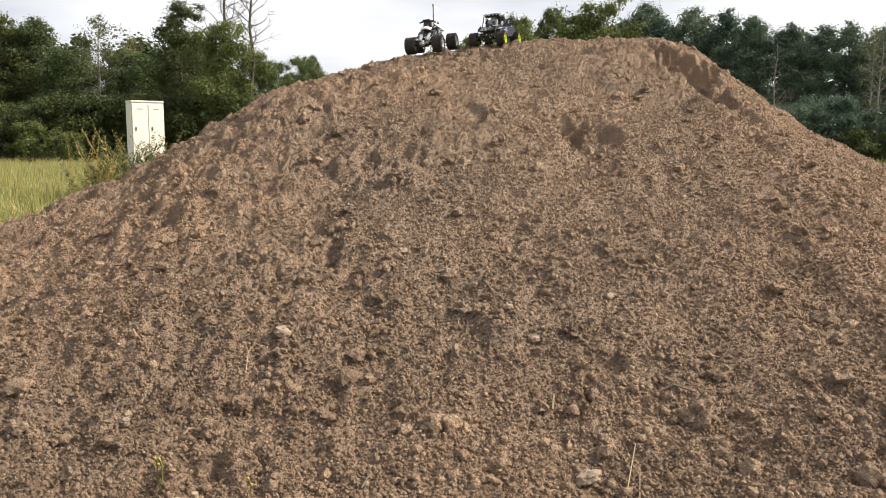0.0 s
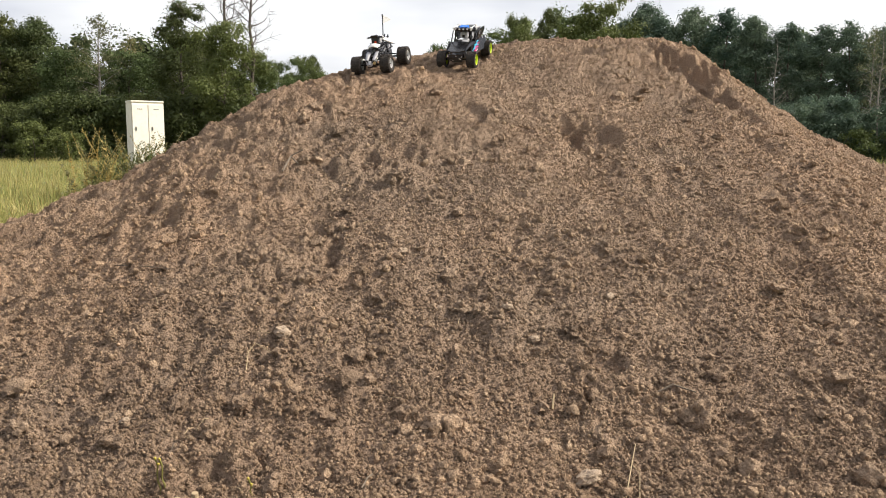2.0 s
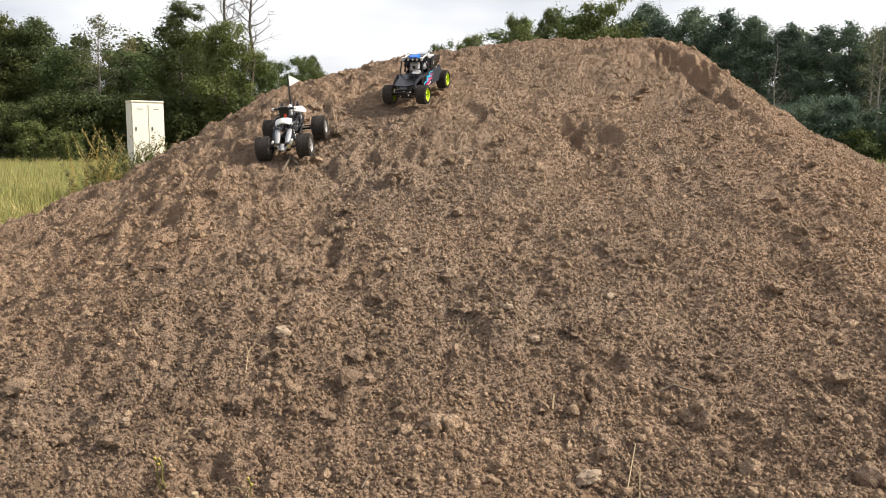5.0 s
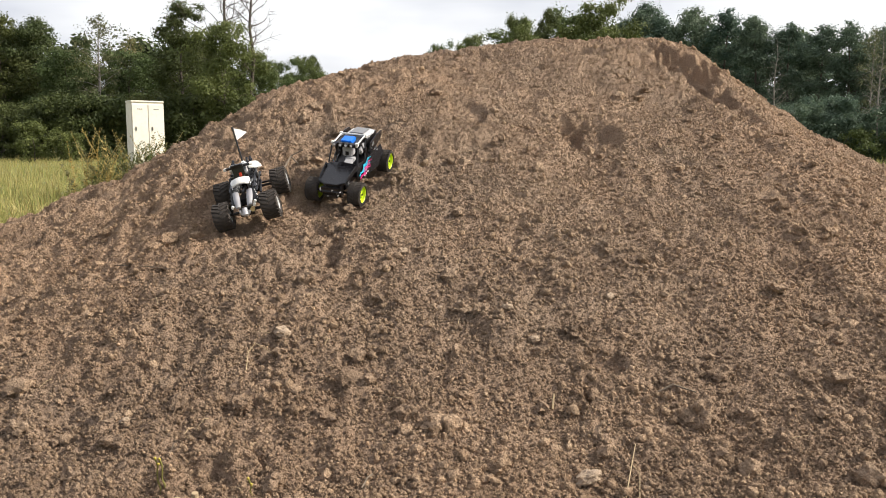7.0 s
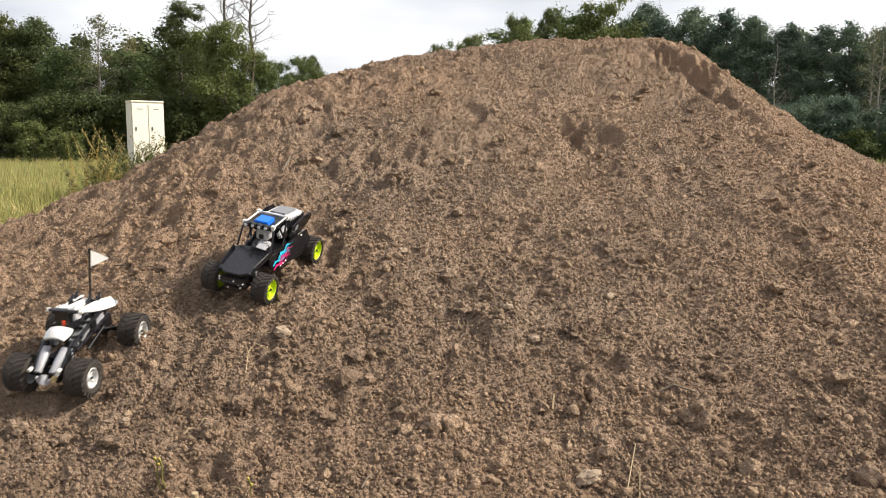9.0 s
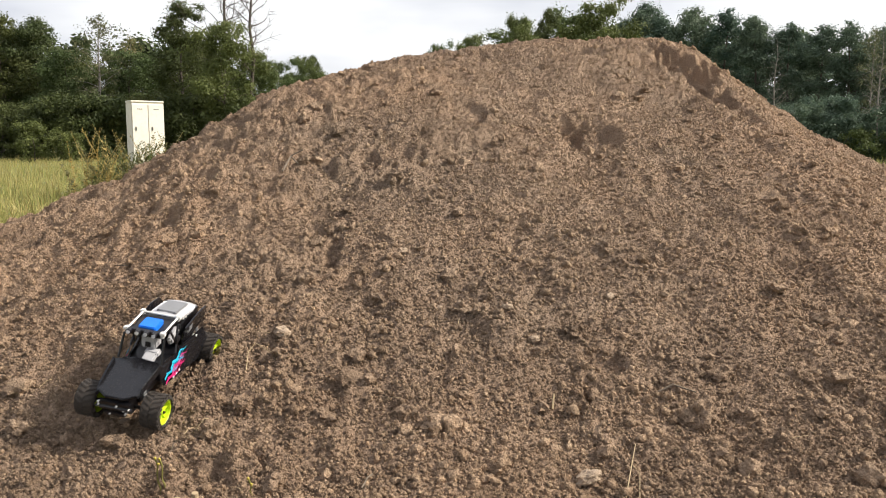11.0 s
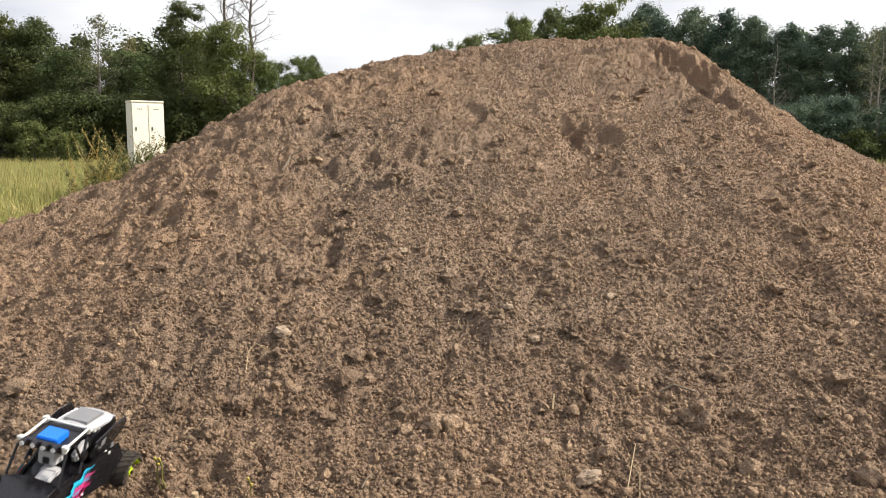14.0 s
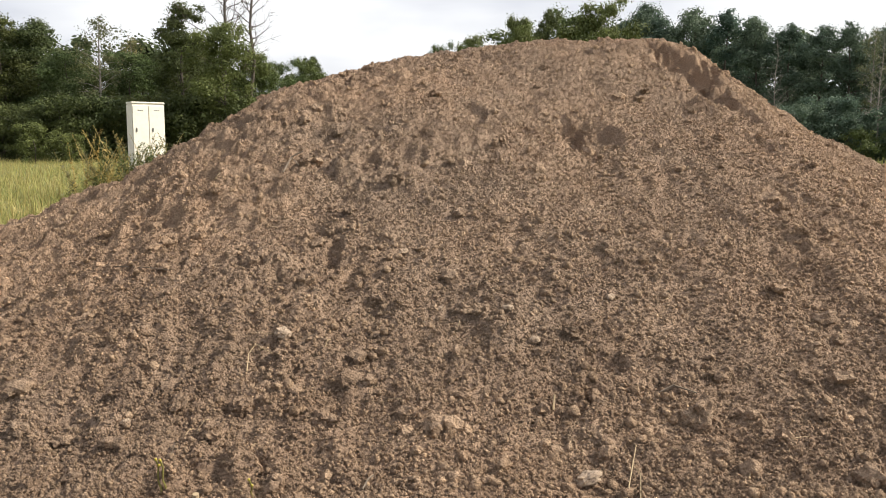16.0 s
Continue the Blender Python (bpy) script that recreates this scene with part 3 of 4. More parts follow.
def bare_tree(h, bark, seed, first=0.33, forks=46, reach=0.19):
    """A dead tree: trunk, bare limbs and twigs."""
    rng = np.random.RandomState(seed)
    base = new("tree")
    tv, tf, bv, bf = [], [], [], []
    steps = 8
    spine = [Vector((rng.uniform(-.012, .012) * h, rng.uniform(-.012, .012) * h, h * i / steps - 0.1)) for i in range(steps + 1)]
    r0 = 0.0085 * h
    for i in range(steps):
        tube(tv, tf, spine[i], spine[i + 1], r0 * (1 - .88 * i / steps), r0 * (1 - .88 * (i + 1) / steps), 7)
    for k in range(forks):
        u = first + (0.98 - first) * k / forks
        at = spine[min(steps - 1, int(u * steps))].lerp(spine[min(steps, int(u * steps) + 1)], u * steps % 1)
        ang, l = k * 2.4 + rng.uniform(-.6, .6), h * reach * (1.15 - u) * rng.uniform(0.6, 1.3)
        p, rr = at, r0 * 0.4 * (1.15 - u)
        d = Vector((math.cos(ang), math.sin(ang), rng.uniform(0.2, 1.1))).normalized()
        for s in range(4):
            q = p + d * l * 0.3
            tube(bv, bf, p, q, rr * (1 - s * .22), rr * (1 - (s + 1) * .22), 4)
            for w in range(3):
                e = (d + Vector(rng.normal(size=3) * 0.6)).normalized()
                m = q + e * l * 0.2 * rng.uniform(.5, 1.2)
                tube(bv, bf, q, m, rr * .3, rr * .12, 3)
                tube(bv, bf, m, m + (e + Vector(rng.normal(size=3) * 0.5)) * l * 0.13, rr * .14, rr * .06, 3)
            p, d = q, (d + Vector(rng.normal(size=3) * 0.28)).normalized()
    part("trunk", raw("trunk", tv, tf), bark, base, smooth=True)
    tagged(part("branchwork", raw("branchwork", bv, bf), bark, base), kind="stuff")
    return base


PATTERN = {
    "broad": tagged(tree(9.0, 2.3, LEAF_DARK, BARK, 11), "dark green broadleaf tree at the edge of the wood", "tree"),
    "round": tagged(tree(8.0, 2.2, LEAF_MID, BARK, 12, taper=0.7), "round-crowned mid-green tree at the edge of the wood", "tree"),
    "tall": tagged(tree(10.5, 1.9, LEAF_DARK, BARK, 13, low=0.2, limbs=34, per=105), "tall dark green tree with a ragged crown", "tree"),
    "pale": tagged(tree(9.5, 1.7, LEAF_PALE, BARK_PALE, 14, low=0.3, sparse=0.2, limbs=40, size=0.07), "thin pale tree with sparse leaves", "tree"),
    "wood": tagged(tree(9.0, 2.2, LEAF_HAZED, BARK, 15), "dense green alder in the wood, haze tint in its leaf colour", "tree"),
    "wood_b": tagged(tree(9.5, 1.9, LEAF_HAZED, BARK, 16, low=0.1, limbs=30), "dense green alder in the wood, haze tint in its leaf colour", "tree"),
    "shrub": tagged(tree(3.0, 1.5, LEAF_MID, BARK, 17, low=0.05, limbs=16, per=80), "leafy green shrub before the wood", "shrub"),
    "hazed_shrub": tagged(tree(3.1, 1.8, LEAF_HAZED, BARK, 19, low=0.03, limbs=18, per=95, size=0.075), "dark green bush under the wood's edge, haze tint in its leaf colour", "shrub"),
    "dark_shrub": tagged(tree(3.2, 1.8, LEAF_DARK, BARK, 18, low=0.03, limbs=18, per=80), "dark leafy bush under the wood's edge", "shrub"),
}
SIZES = {"broad": 9.0, "round": 8.0, "tall": 10.5, "pale": 9.5, "wood": 9.0, "wood_b": 9.5, "shrub": 3.0, "hazed_shrub": 3.1, "dark_shrub": 3.2}
used = set()


def plant(kind, x, y, high, turn, wide=1.0):
    """Stands a tree of a kind at (x, y), grown to that height."""
    src = PATTERN[kind]
    m = pose(x, y, -0.05, 0, 0, turn)
    ob = src if kind not in used else copy_thing(src, m)
    used.add(kind)
    k = high / SIZES[kind]
    ob.matrix_basis = m @ Matrix.Diagonal((k * wide, k * wide, k, 1))
    return ob


def build_wood():
    for row in WOOD_WEST + WOOD_GAP + WOOD_EAST + WOOD_FAR:
        plant(*row)
    rng = np.random.RandomState(21)
    for k in range(17):
        plant("dark_shrub", -29 + k * 1.15 + rng.uniform(-.4, .4), 45 + rng.uniform(-1, 1), rng.uniform(2.4, 3.6), rng.uniform(0, 360))
    for k in range(14):
        plant("hazed_shrub", 11 + k * 1.2 + rng.uniform(-.4, .4), 39 + rng.uniform(-1, 1), rng.uniform(2.2, 3.2), rng.uniform(0, 360))
    for x, y, h in ((-18.6, 39, 2.0), (-17.0, 39, 1.5), (18.0, 37, 1.6), (19.4, 37, 1.5)):
        plant("shrub", x, y, h, rng.uniform(0, 360))
    for h, x, y, seed, bark in BARE:
        b = bare_tree(h, bark, seed)
        b.matrix_basis = pose(x, y, -0.05, 0, 0, seed * 40)
        tagged(b, "tall dead tree with bare grey branches" if bark is BARK else "pale dead birch trunk before the wood", "tree")


build_wood()


def far_wood():
    """The closed wood behind the first trees, as one mass of leaves."""
    rng = np.random.RandomState(40)
    clumps = []
    for x in np.arange(-75, 75, 1.2):
        y = 60 + rng.uniform(-3, 3)
        if -15 < x < -3:
            y, hmax = y + 25, 5.5
        elif -3 <= x < 9:
            y, hmax = y + 14, 6.5
        else:
            hmax = 8.2
        for z in np.arange(0.5, hmax, 1.1):
            clumps.append(((x + rng.uniform(-.6, .6), y + rng.uniform(-1, 1), z + rng.uniform(-.5, .5)), rng.uniform(0.9, 1.5)))
    v, f = leaf_cloud(rng, clumps, 28, 0.26)
    tagged(part("far_wood", raw("far_wood", v, f), LEAF_DARK), "dark closed wood behind the first trees", "woods", kind="stuff")


far_wood()


# ---- cable cabinet at the field's edge ----
def soft_box(c, size, bevel):
    bm = bmesh.new()
    r = bmesh.ops.create_cube(bm, size=1, matrix=Matrix.Translation(c) @ Matrix.Diagonal((*size, 1)))
    bmesh.ops.bevel(bm, geom=bm.edges[:], offset=bevel, segments=2, affect="EDGES")
    return bm


def build_cabinet():
    cab = tagged(new("cable_cabinet"), "cream plastic cable cabinet with two doors among weeds", "utility cabinet")
    part("plinth", soft_box((0, 0, 0.06), (0.5, 0.26, 0.24), 0.008), CONCRETE, cab)
    part("body", soft_box((0, 0, 0.82), (0.52, 0.28, 1.28), 0.01), CABINET, cab)
    part("roof", soft_box((0, -0.005, 1.475), (0.54, 0.30, 0.03), 0.01), CABINET, cab)
    for s in (-1, 1):
        door = part("door", soft_box((s * 0.13, -0.148, 0.83), (0.25, 0.02, 1.2), 0.005), CABINET, cab)
        part("handle", soft_box((s * 0.13 - 0.07, -0.164, 1.06), (0.02, 0.014, 0.06), 0.003), CAB_DARK, door, "dark lock handle")
        for k in range(3):
            part("vent_slot", soft_box((s * 0.13 - 0.03 + k * 0.03, -0.16, 1.36), (0.02, 0.006, 0.012), 0.001), CAB_DARK, door)
    cab.matrix_basis = pose(-4.57, 13.2, 0, 0, 0, 38) @ Matrix.Diagonal((0.95, 0.92, 0.98, 1))


build_cabinet()


def weed(high, leaves, seed, leaf, bark, spread=0.12):
    """A stalk with side leaves."""
    rng = np.random.RandomState(seed)
    base = new("weed")
    lv, lf = [], []
    p = Vector((0, 0, -0.03))
    line = [p]
    d = Vector((rng.uniform(-.12, .12), rng.uniform(-.12, .12), 1)).normalized()
    for i in range(6):
        q = p + d * high / 6
        line.append(q)
        for k in range(leaves):
            a = rng.uniform(0, 6.28)
            l = spread * rng.uniform(.5, 1.1) * (1.1 - i / 8)
            at = p.lerp(q, rng.rand())
            out = Vector((math.cos(a), math.sin(a), rng.uniform(-.1, .9))).normalized() * l
            w = Vector((-math.sin(a), math.cos(a), 0)) * l * 0.18
            n = len(lv)
            lv += [tuple(at), tuple(at + out * .45 + w), tuple(at + out), tuple(at + out * .45 - w)]
            lf.append((n, n + 1, n + 2, n + 3))
        p, d = q, (d + Vector(rng.normal(size=3) * 0.1)).normalized()
    part("stalk", stem(line, [high * 0.006 * (1 - i * .12) for i in range(7)], 4), bark, base)
    tagged(part("foliage", raw("foliage", lv, lf), leaf, base), kind="stuff")
    return base


def build_weeds():
    kinds = [tagged(weed(1.15, 11, 71, STRAW, STRAW), "tall straw coloured weed beside the cabinet", "weed", "weeds by the cabinet"),
             tagged(weed(1.0, 13, 72, LEAF_PALE, STRAW, 0.14), "tall green and straw weed", "weed", "weeds by the cabinet"),
             tagged(weed(0.85, 9, 73, LEAF_MID, LEAF_MID, 0.16), "leafy green weed before the cabinet", "weed", "weeds by the cabinet")]
    rng = np.random.RandomState(74)
    first = [True, True, True]
    for k in range(95):
        kind = int(rng.choice([0, 0, 1, 1, 2]))
        m = pose(rng.normal(-4.62, 0.24), rng.uniform(11.2, 12.9), 0, rng.uniform(-6, 6), rng.uniform(-6, 6), rng.uniform(0, 360))
        ob = kinds[kind] if first[kind] else copy_thing(kinds[kind], m)
        first[kind] = False
        s = rng.uniform(0.45, 1.0)
        ob.matrix_basis = m @ Matrix.Diagonal((s, s, s, 1))
    for k in range(46):
        m = pose(rng.uniform(-4.6, -3.9), rng.uniform(12.0, 12.7), 0, 0, 0, rng.uniform(0, 360))
        s = rng.uniform(0.7, 1.15)
        ob = copy_thing(kinds[int(rng.choice([1, 2, 2]))], m)
        ob.matrix_basis = m @ Matrix.Diagonal((s, s, s, 1))


build_weeds()


# ---- sprigs, straws and twigs on the heap ----
YELLOW = plain("yellow_bloom", (0.4, 0.32, 0.05), 0.7)
SPRIG = plain("sprig_green", (0.22, 0.2, 0.05), 0.7, vary=0.3)
STRAW_STEM = plain("dry_straw", (0.42, 0.32, 0.19), 0.8, vary=0.25)
TWIG = plain("grey_twig", (0.16, 0.125, 0.09), 0.9, vary=0.3, bump=0.4)
STUBBLE = plain("cut_stubble", (0.4, 0.3, 0.18), 0.8, vary=0.2)


def strand(name, points, r, material, label, category):
    """A stem that bends through points given over the heap's surface."""
    ps = [Vector((x, y, float(heap_height(np.array(x), np.array(y))) + h)) for x, y, h in points]
    me = stem(ps, [r * (1 - .5 * i / len(ps)) for i in range(len(ps))])
    return tagged(part(name, me, material), label, category)


def build_sprigs():
    for x, y, h, blooms in ((-0.565, 1.63, 0.085, 2), (-0.555, 1.63, 0.075, 1), (-0.375, 1.61, 0.05, 2)):
        base = tagged(new("sprig"), "thin yellow-green sprig growing at the heap's foot", "weed")
        z = float(heap_height(np.array(x), np.array(y)))
        base.location = (x, y, z - 0.005)
        p = Vector((0, 0, 0))
        line = [p]
        for i in range(5):
            q = p + Vector((0.004 * math.sin(i * 2 + x * 40), -0.004, h / 5))
            line.append(q)
            p = q
        part("stem", stem(line, [0.0018] * 6), SPRIG, base)
        for k in range(blooms):
            bm = bmesh.new()
            bmesh.ops.create_icosphere(bm, subdivisions=1, radius=0.0034, matrix=Matrix.Translation(p + Vector((0.006 * k, 0, -0.012 * k))))
            part("bud", bm, YELLOW, base)
    for x, y in ((-0.515, 1.575), (-0.48, 1.575)):
        base = tagged(new("stubble"), "pale cut plant stub sticking out of the soil", "plant stub")
        base.location = (x, y, float(heap_height(np.array(x), np.array(y))) - 0.005)
        bm = bmesh.new()
        bmesh.ops.create_cone(bm, cap_ends=True, segments=9, radius1=0.0075, radius2=0.0065, depth=0.04, matrix=pose(0, 0, 0.02, 8, 4, 0))
        part("stub", bm, STUBBLE, base)
        bm = bmesh.new()
        bmesh.ops.create_cone(bm, cap_ends=True, segments=7, radius1=0.005, radius2=0.002, depth=0.022, matrix=pose(0.008, 0, 0.022, 0, 40, 0))
        part("leaf_base", bm, STUBBLE, base)
    for pts, r, mat, label in STEMS:
        strand("straw_stem" if mat == "straw" else "twig", pts, r, STRAW_STEM if mat == "straw" else TWIG, label, "straw" if mat == "straw" else "twig")
    rng = np.random.RandomState(81)
    for k in range(34):
        y = rng.uniform(1.6, 3.6)
        x = rng.uniform(-0.5, 0.5) * y
        a, l = rng.uniform(0, 6.28), rng.uniform(0.02, 0.05)
        pts = [(x + math.cos(a) * l * u, y + math.sin(a) * l * u, 0.006 + 0.006 * math.sin(u * 3.1)) for u in (0, .35, .7, 1)]
        strand("straw_stem", pts, 0.0009, STRAW_STEM if k % 3 else TWIG, "short dry bit of straw on the soil", "straw")


build_sprigs()


# ---- the two brick-built toy vehicles ----
BLACK = plain("black_plastic", (0.006, 0.006, 0.008), 0.3, vary=0.3, scale=60, dust=0.03, coat=0.2)
HOOD_BLACK = plain("black_panel", (0.007, 0.007, 0.009), 0.24, vary=0.25, scale=30, dust=0.02, coat=0.25)
RUBBER = plain("rubber", (0.022, 0.02, 0.019), 0.8, vary=0.3, scale=80, bump=0.2, dust=0.38)
LIME = plain("lime_plastic", (0.56, 0.72, 0.02), 0.4, vary=0.08, scale=50, dust=0.08)
WHITE = plain("white_plastic", (0.78, 0.77, 0.74), 0.35, vary=0.04, scale=40, dust=0.06, coat=0.2)
PALE = plain("light_grey_plastic", (0.44, 0.44, 0.46), 0.4, vary=0.08, scale=40, dust=0.1)
RIM = plain("rim_plastic", (0.6, 0.6, 0.6), 0.35, vary=0.06, scale=40, dust=0.1)
GREY = plain("grey_plastic", (0.20, 0.205, 0.215), 0.4, vary=0.08, scale=40, dust=0.1)
BLUE = plain("blue_plastic", (0.01, 0.17, 0.75), 0.35, vary=0.06, scale=40)
CYAN = plain("cyan_print", (0.03, 0.48, 0.72), 0.35, vary=0.06)
MAGENTA = plain("magenta_print", (0.62, 0.02, 0.16), 0.35, vary=0.06)
RED = plain("red_plastic", (0.6, 0.06, 0.02), 0.4)
TAN = plain("tan_plastic", (0.55, 0.42, 0.2), 0.45)
SMOKE = plain("smoke_grey_plastic", (0.30, 0.30, 0.32), 0.35, vary=0.12, scale=40, dust=0.08)
STEEL = plain("bright_steel", (0.6, 0.6, 0.6), 0.25, metal=1.0)
LENS = plain("clear_lens", (0.75, 0.76, 0.8), 0.08, vary=0.03, coat=1.0)


def block(bm, c, size, turn=(0, 0, 0), bevel=0.0015):
    """A box with softened edges."""
    r = bmesh.ops.create_cube(bm, size=1, matrix=pose(*c, *turn) @ Matrix.Diagonal((*size, 1)))
    if bevel:
        edges = list({e for v in r["verts"] for e in v.link_edges})
        bmesh.ops.bevel(bm, geom=edges, offset=min(bevel, min(size) * 0.3), segments=2, affect="EDGES")


def rod(bm, a, b, r, seg=10, r2=None):
    a, b = Vector(a), Vector(b)
    m = Matrix.Translation((a + b) / 2) @ (b - a).to_track_quat("Z", "Y").to_matrix().to_4x4()
    bmesh.ops.create_cone(bm, cap_ends=True, segments=seg, radius1=r, radius2=r if r2 is None else r2, depth=(b - a).length, matrix=m)


def plate(bm, outline, thick, m):
    """A flat panel from an outline in its own xy plane, with soft edges, placed by m."""
    lo = [bm.verts.new(m @ Vector((x, y, 0))) for x, y in outline]
    hi = [bm.verts.new(m @ Vector((x, y, thick))) for x, y in outline]
    n = len(lo)
    fs = [bm.faces.new(lo[::-1]), bm.faces.new(hi)]
    fs += [bm.faces.new((lo[i], lo[(i + 1) % n], hi[(i + 1) % n], hi[i])) for i in range(n)]
    bmesh.ops.bevel(bm, geom=list({e for f in fs[1:2] for e in f.edges}), offset=thick * 0.4, segments=2, affect="EDGES")


def lathe(bm, profile, seg=32):
    """Turns (radius, y) round the y axis."""
    rings = [[bm.verts.new((r * math.sin(6.28319 * i / seg), y, r * math.cos(6.28319 * i / seg))) for i in range(seg)] for r, y in profile]
    for a, b in zip(rings, rings[1:]):
        for i in range(seg):
            j = (i + 1) % seg
            bm.faces.new((a[i], a[j], b[j], b[i]))
    return rings


def shell(bm, length, width, rise, thick, m, nose=0.5, n=8, k=6):
    """A curved fairing: an arched, tapering skin with thickness."""
    rows = []
    for i in range(n + 1):
        u = i / n
        w = width * (nose + (1 - nose) * math.sin(min(1, u * 1.4) * 1.5708)) * (1 - 0.25 * max(0, u - 0.7))
        rows.append([m @ Vector((length * (0.5 - u), w * (j / k - 0.5), rise * (1 - (2 * j / k - 1) ** 2) * (0.5 + 0.5 * math.sin(u * 3.1416)))) for j in range(k + 1)])
    up = (m.to_3x3() @ Vector((0, 0, thick)))
    top = [[bm.verts.new(p + up) for p in row] for row in rows]
    low = [[bm.verts.new(p) for p in row] for row in rows]
    for i in range(n):
        for j in range(k):
            bm.faces.new((top[i][j], top[i + 1][j], top[i + 1][j + 1], top[i][j + 1]))
            bm.faces.new((low[i][j + 1], low[i + 1][j + 1], low[i + 1][j], low[i][j]))
        bm.faces.new((low[i][0], low[i + 1][0], top[i + 1][0], top[i][0]))
        bm.faces.new((top[i][k], top[i + 1][k], low[i + 1][k], low[i][k]))
    for i in (0, n):
        for j in range(k):
            q = (top[i][j], top[i][j + 1], low[i][j + 1], low[i][j])
            bm.faces.new(q if i == 0 else q[::-1])


def coil(bm, a, b, r, wire, turns=7):
    """A spring."""
    a, b = Vector(a), Vector(b)
    q = (b - a).to_track_quat("Z", "Y")
    last = None
    for i in range(turns * 8 + 1):
        t = i / (turns * 8)
        p = a.lerp(b, t) + q @ Vector((math.cos(t * turns * 6.283) * r, math.sin(t * turns * 6.283) * r, 0))
        if last is not None:
            rod(bm, last, p, wire, 5)
        last = p


def wheel(parent, at, side, radius, width, rim_r, rim_mat, rim_label, spokes):
    """Knobbly tyre on a dished rim; side is +1 or -1 for the outer face."""
    hub = new("wheel")
    hub.parent = parent
    hub.location = at
    h = width / 2
    bm = bmesh.new()
    rc = radius - 0.0035
    prof = [(rim_r, -h * .8), (rim_r + .003, -h), (rc * .86, -h), (rc * .97, -h * .8), (rc, -h * .4), (rc, h * .4), (rc * .97, h * .8), (rc * .86, h), (rim_r + .003, h), (rim_r, h * .8)]
    lathe(bm, prof, 40)
    n = 20
    for row, off in ((-1, 0.0), (1, 0.5)):
        for i in range(n):
            a = 360 * (i + off) / n
            m = pose(0, 0, 0, 0, a, 0) @ pose(0, row * h * .47, rc + .0005, 0, 0, row * 24)
            r = bmesh.ops.create_cube(bm, size=1, matrix=m @ Matrix.Diagonal((0.0062, h * .92, 0.0042, 1)))
            m2 = pose(0, 0, 0, 0, a + 5, 0) @ pose(0, row * h * .96, rc * .9, row * 22, 0, 0)
            bmesh.ops.create_cube(bm, size=1, matrix=m2 @ Matrix.Diagonal((0.006, 0.003, 0.008, 1)))
    part("tyre", bm, RUBBER, hub, "knobbly black rubber tyre, dusty with soil", smooth=False)
    bm = bmesh.new()
    s = side
    R = rim_r
    lathe(bm, [(R, -s * h * .8), (R, s * h * .86), (R * .93, s * h * .92), (R * .88, s * h * .86), (R * .84, s * h * .45), (R * .3, s * h * .38), (R * .26, s * h * .7), (R * .001, s * h * .72)], 32)
    for i in range(spokes):
        a = 360 * i / spokes
        m = pose(0, 0, 0, 0, a, 0) @ pose(0, s * h * .46, R * .56, s * -8, 0, 0)
        bmesh.ops.create_cube(bm, size=1, matrix=m @ Matrix.Diagonal((R * .16, h * .22, R * .58, 1)))
    part("rim", bm, rim_mat, hub, rim_label)
    bm = bmesh.new()
    rod(bm, (0, -s * h, 0), (0, s * h * .86, 0), R * .13, 8)
    part("axle_stub", bm, BLACK, hub)
    return hub


R_WHEEL = 0.0408


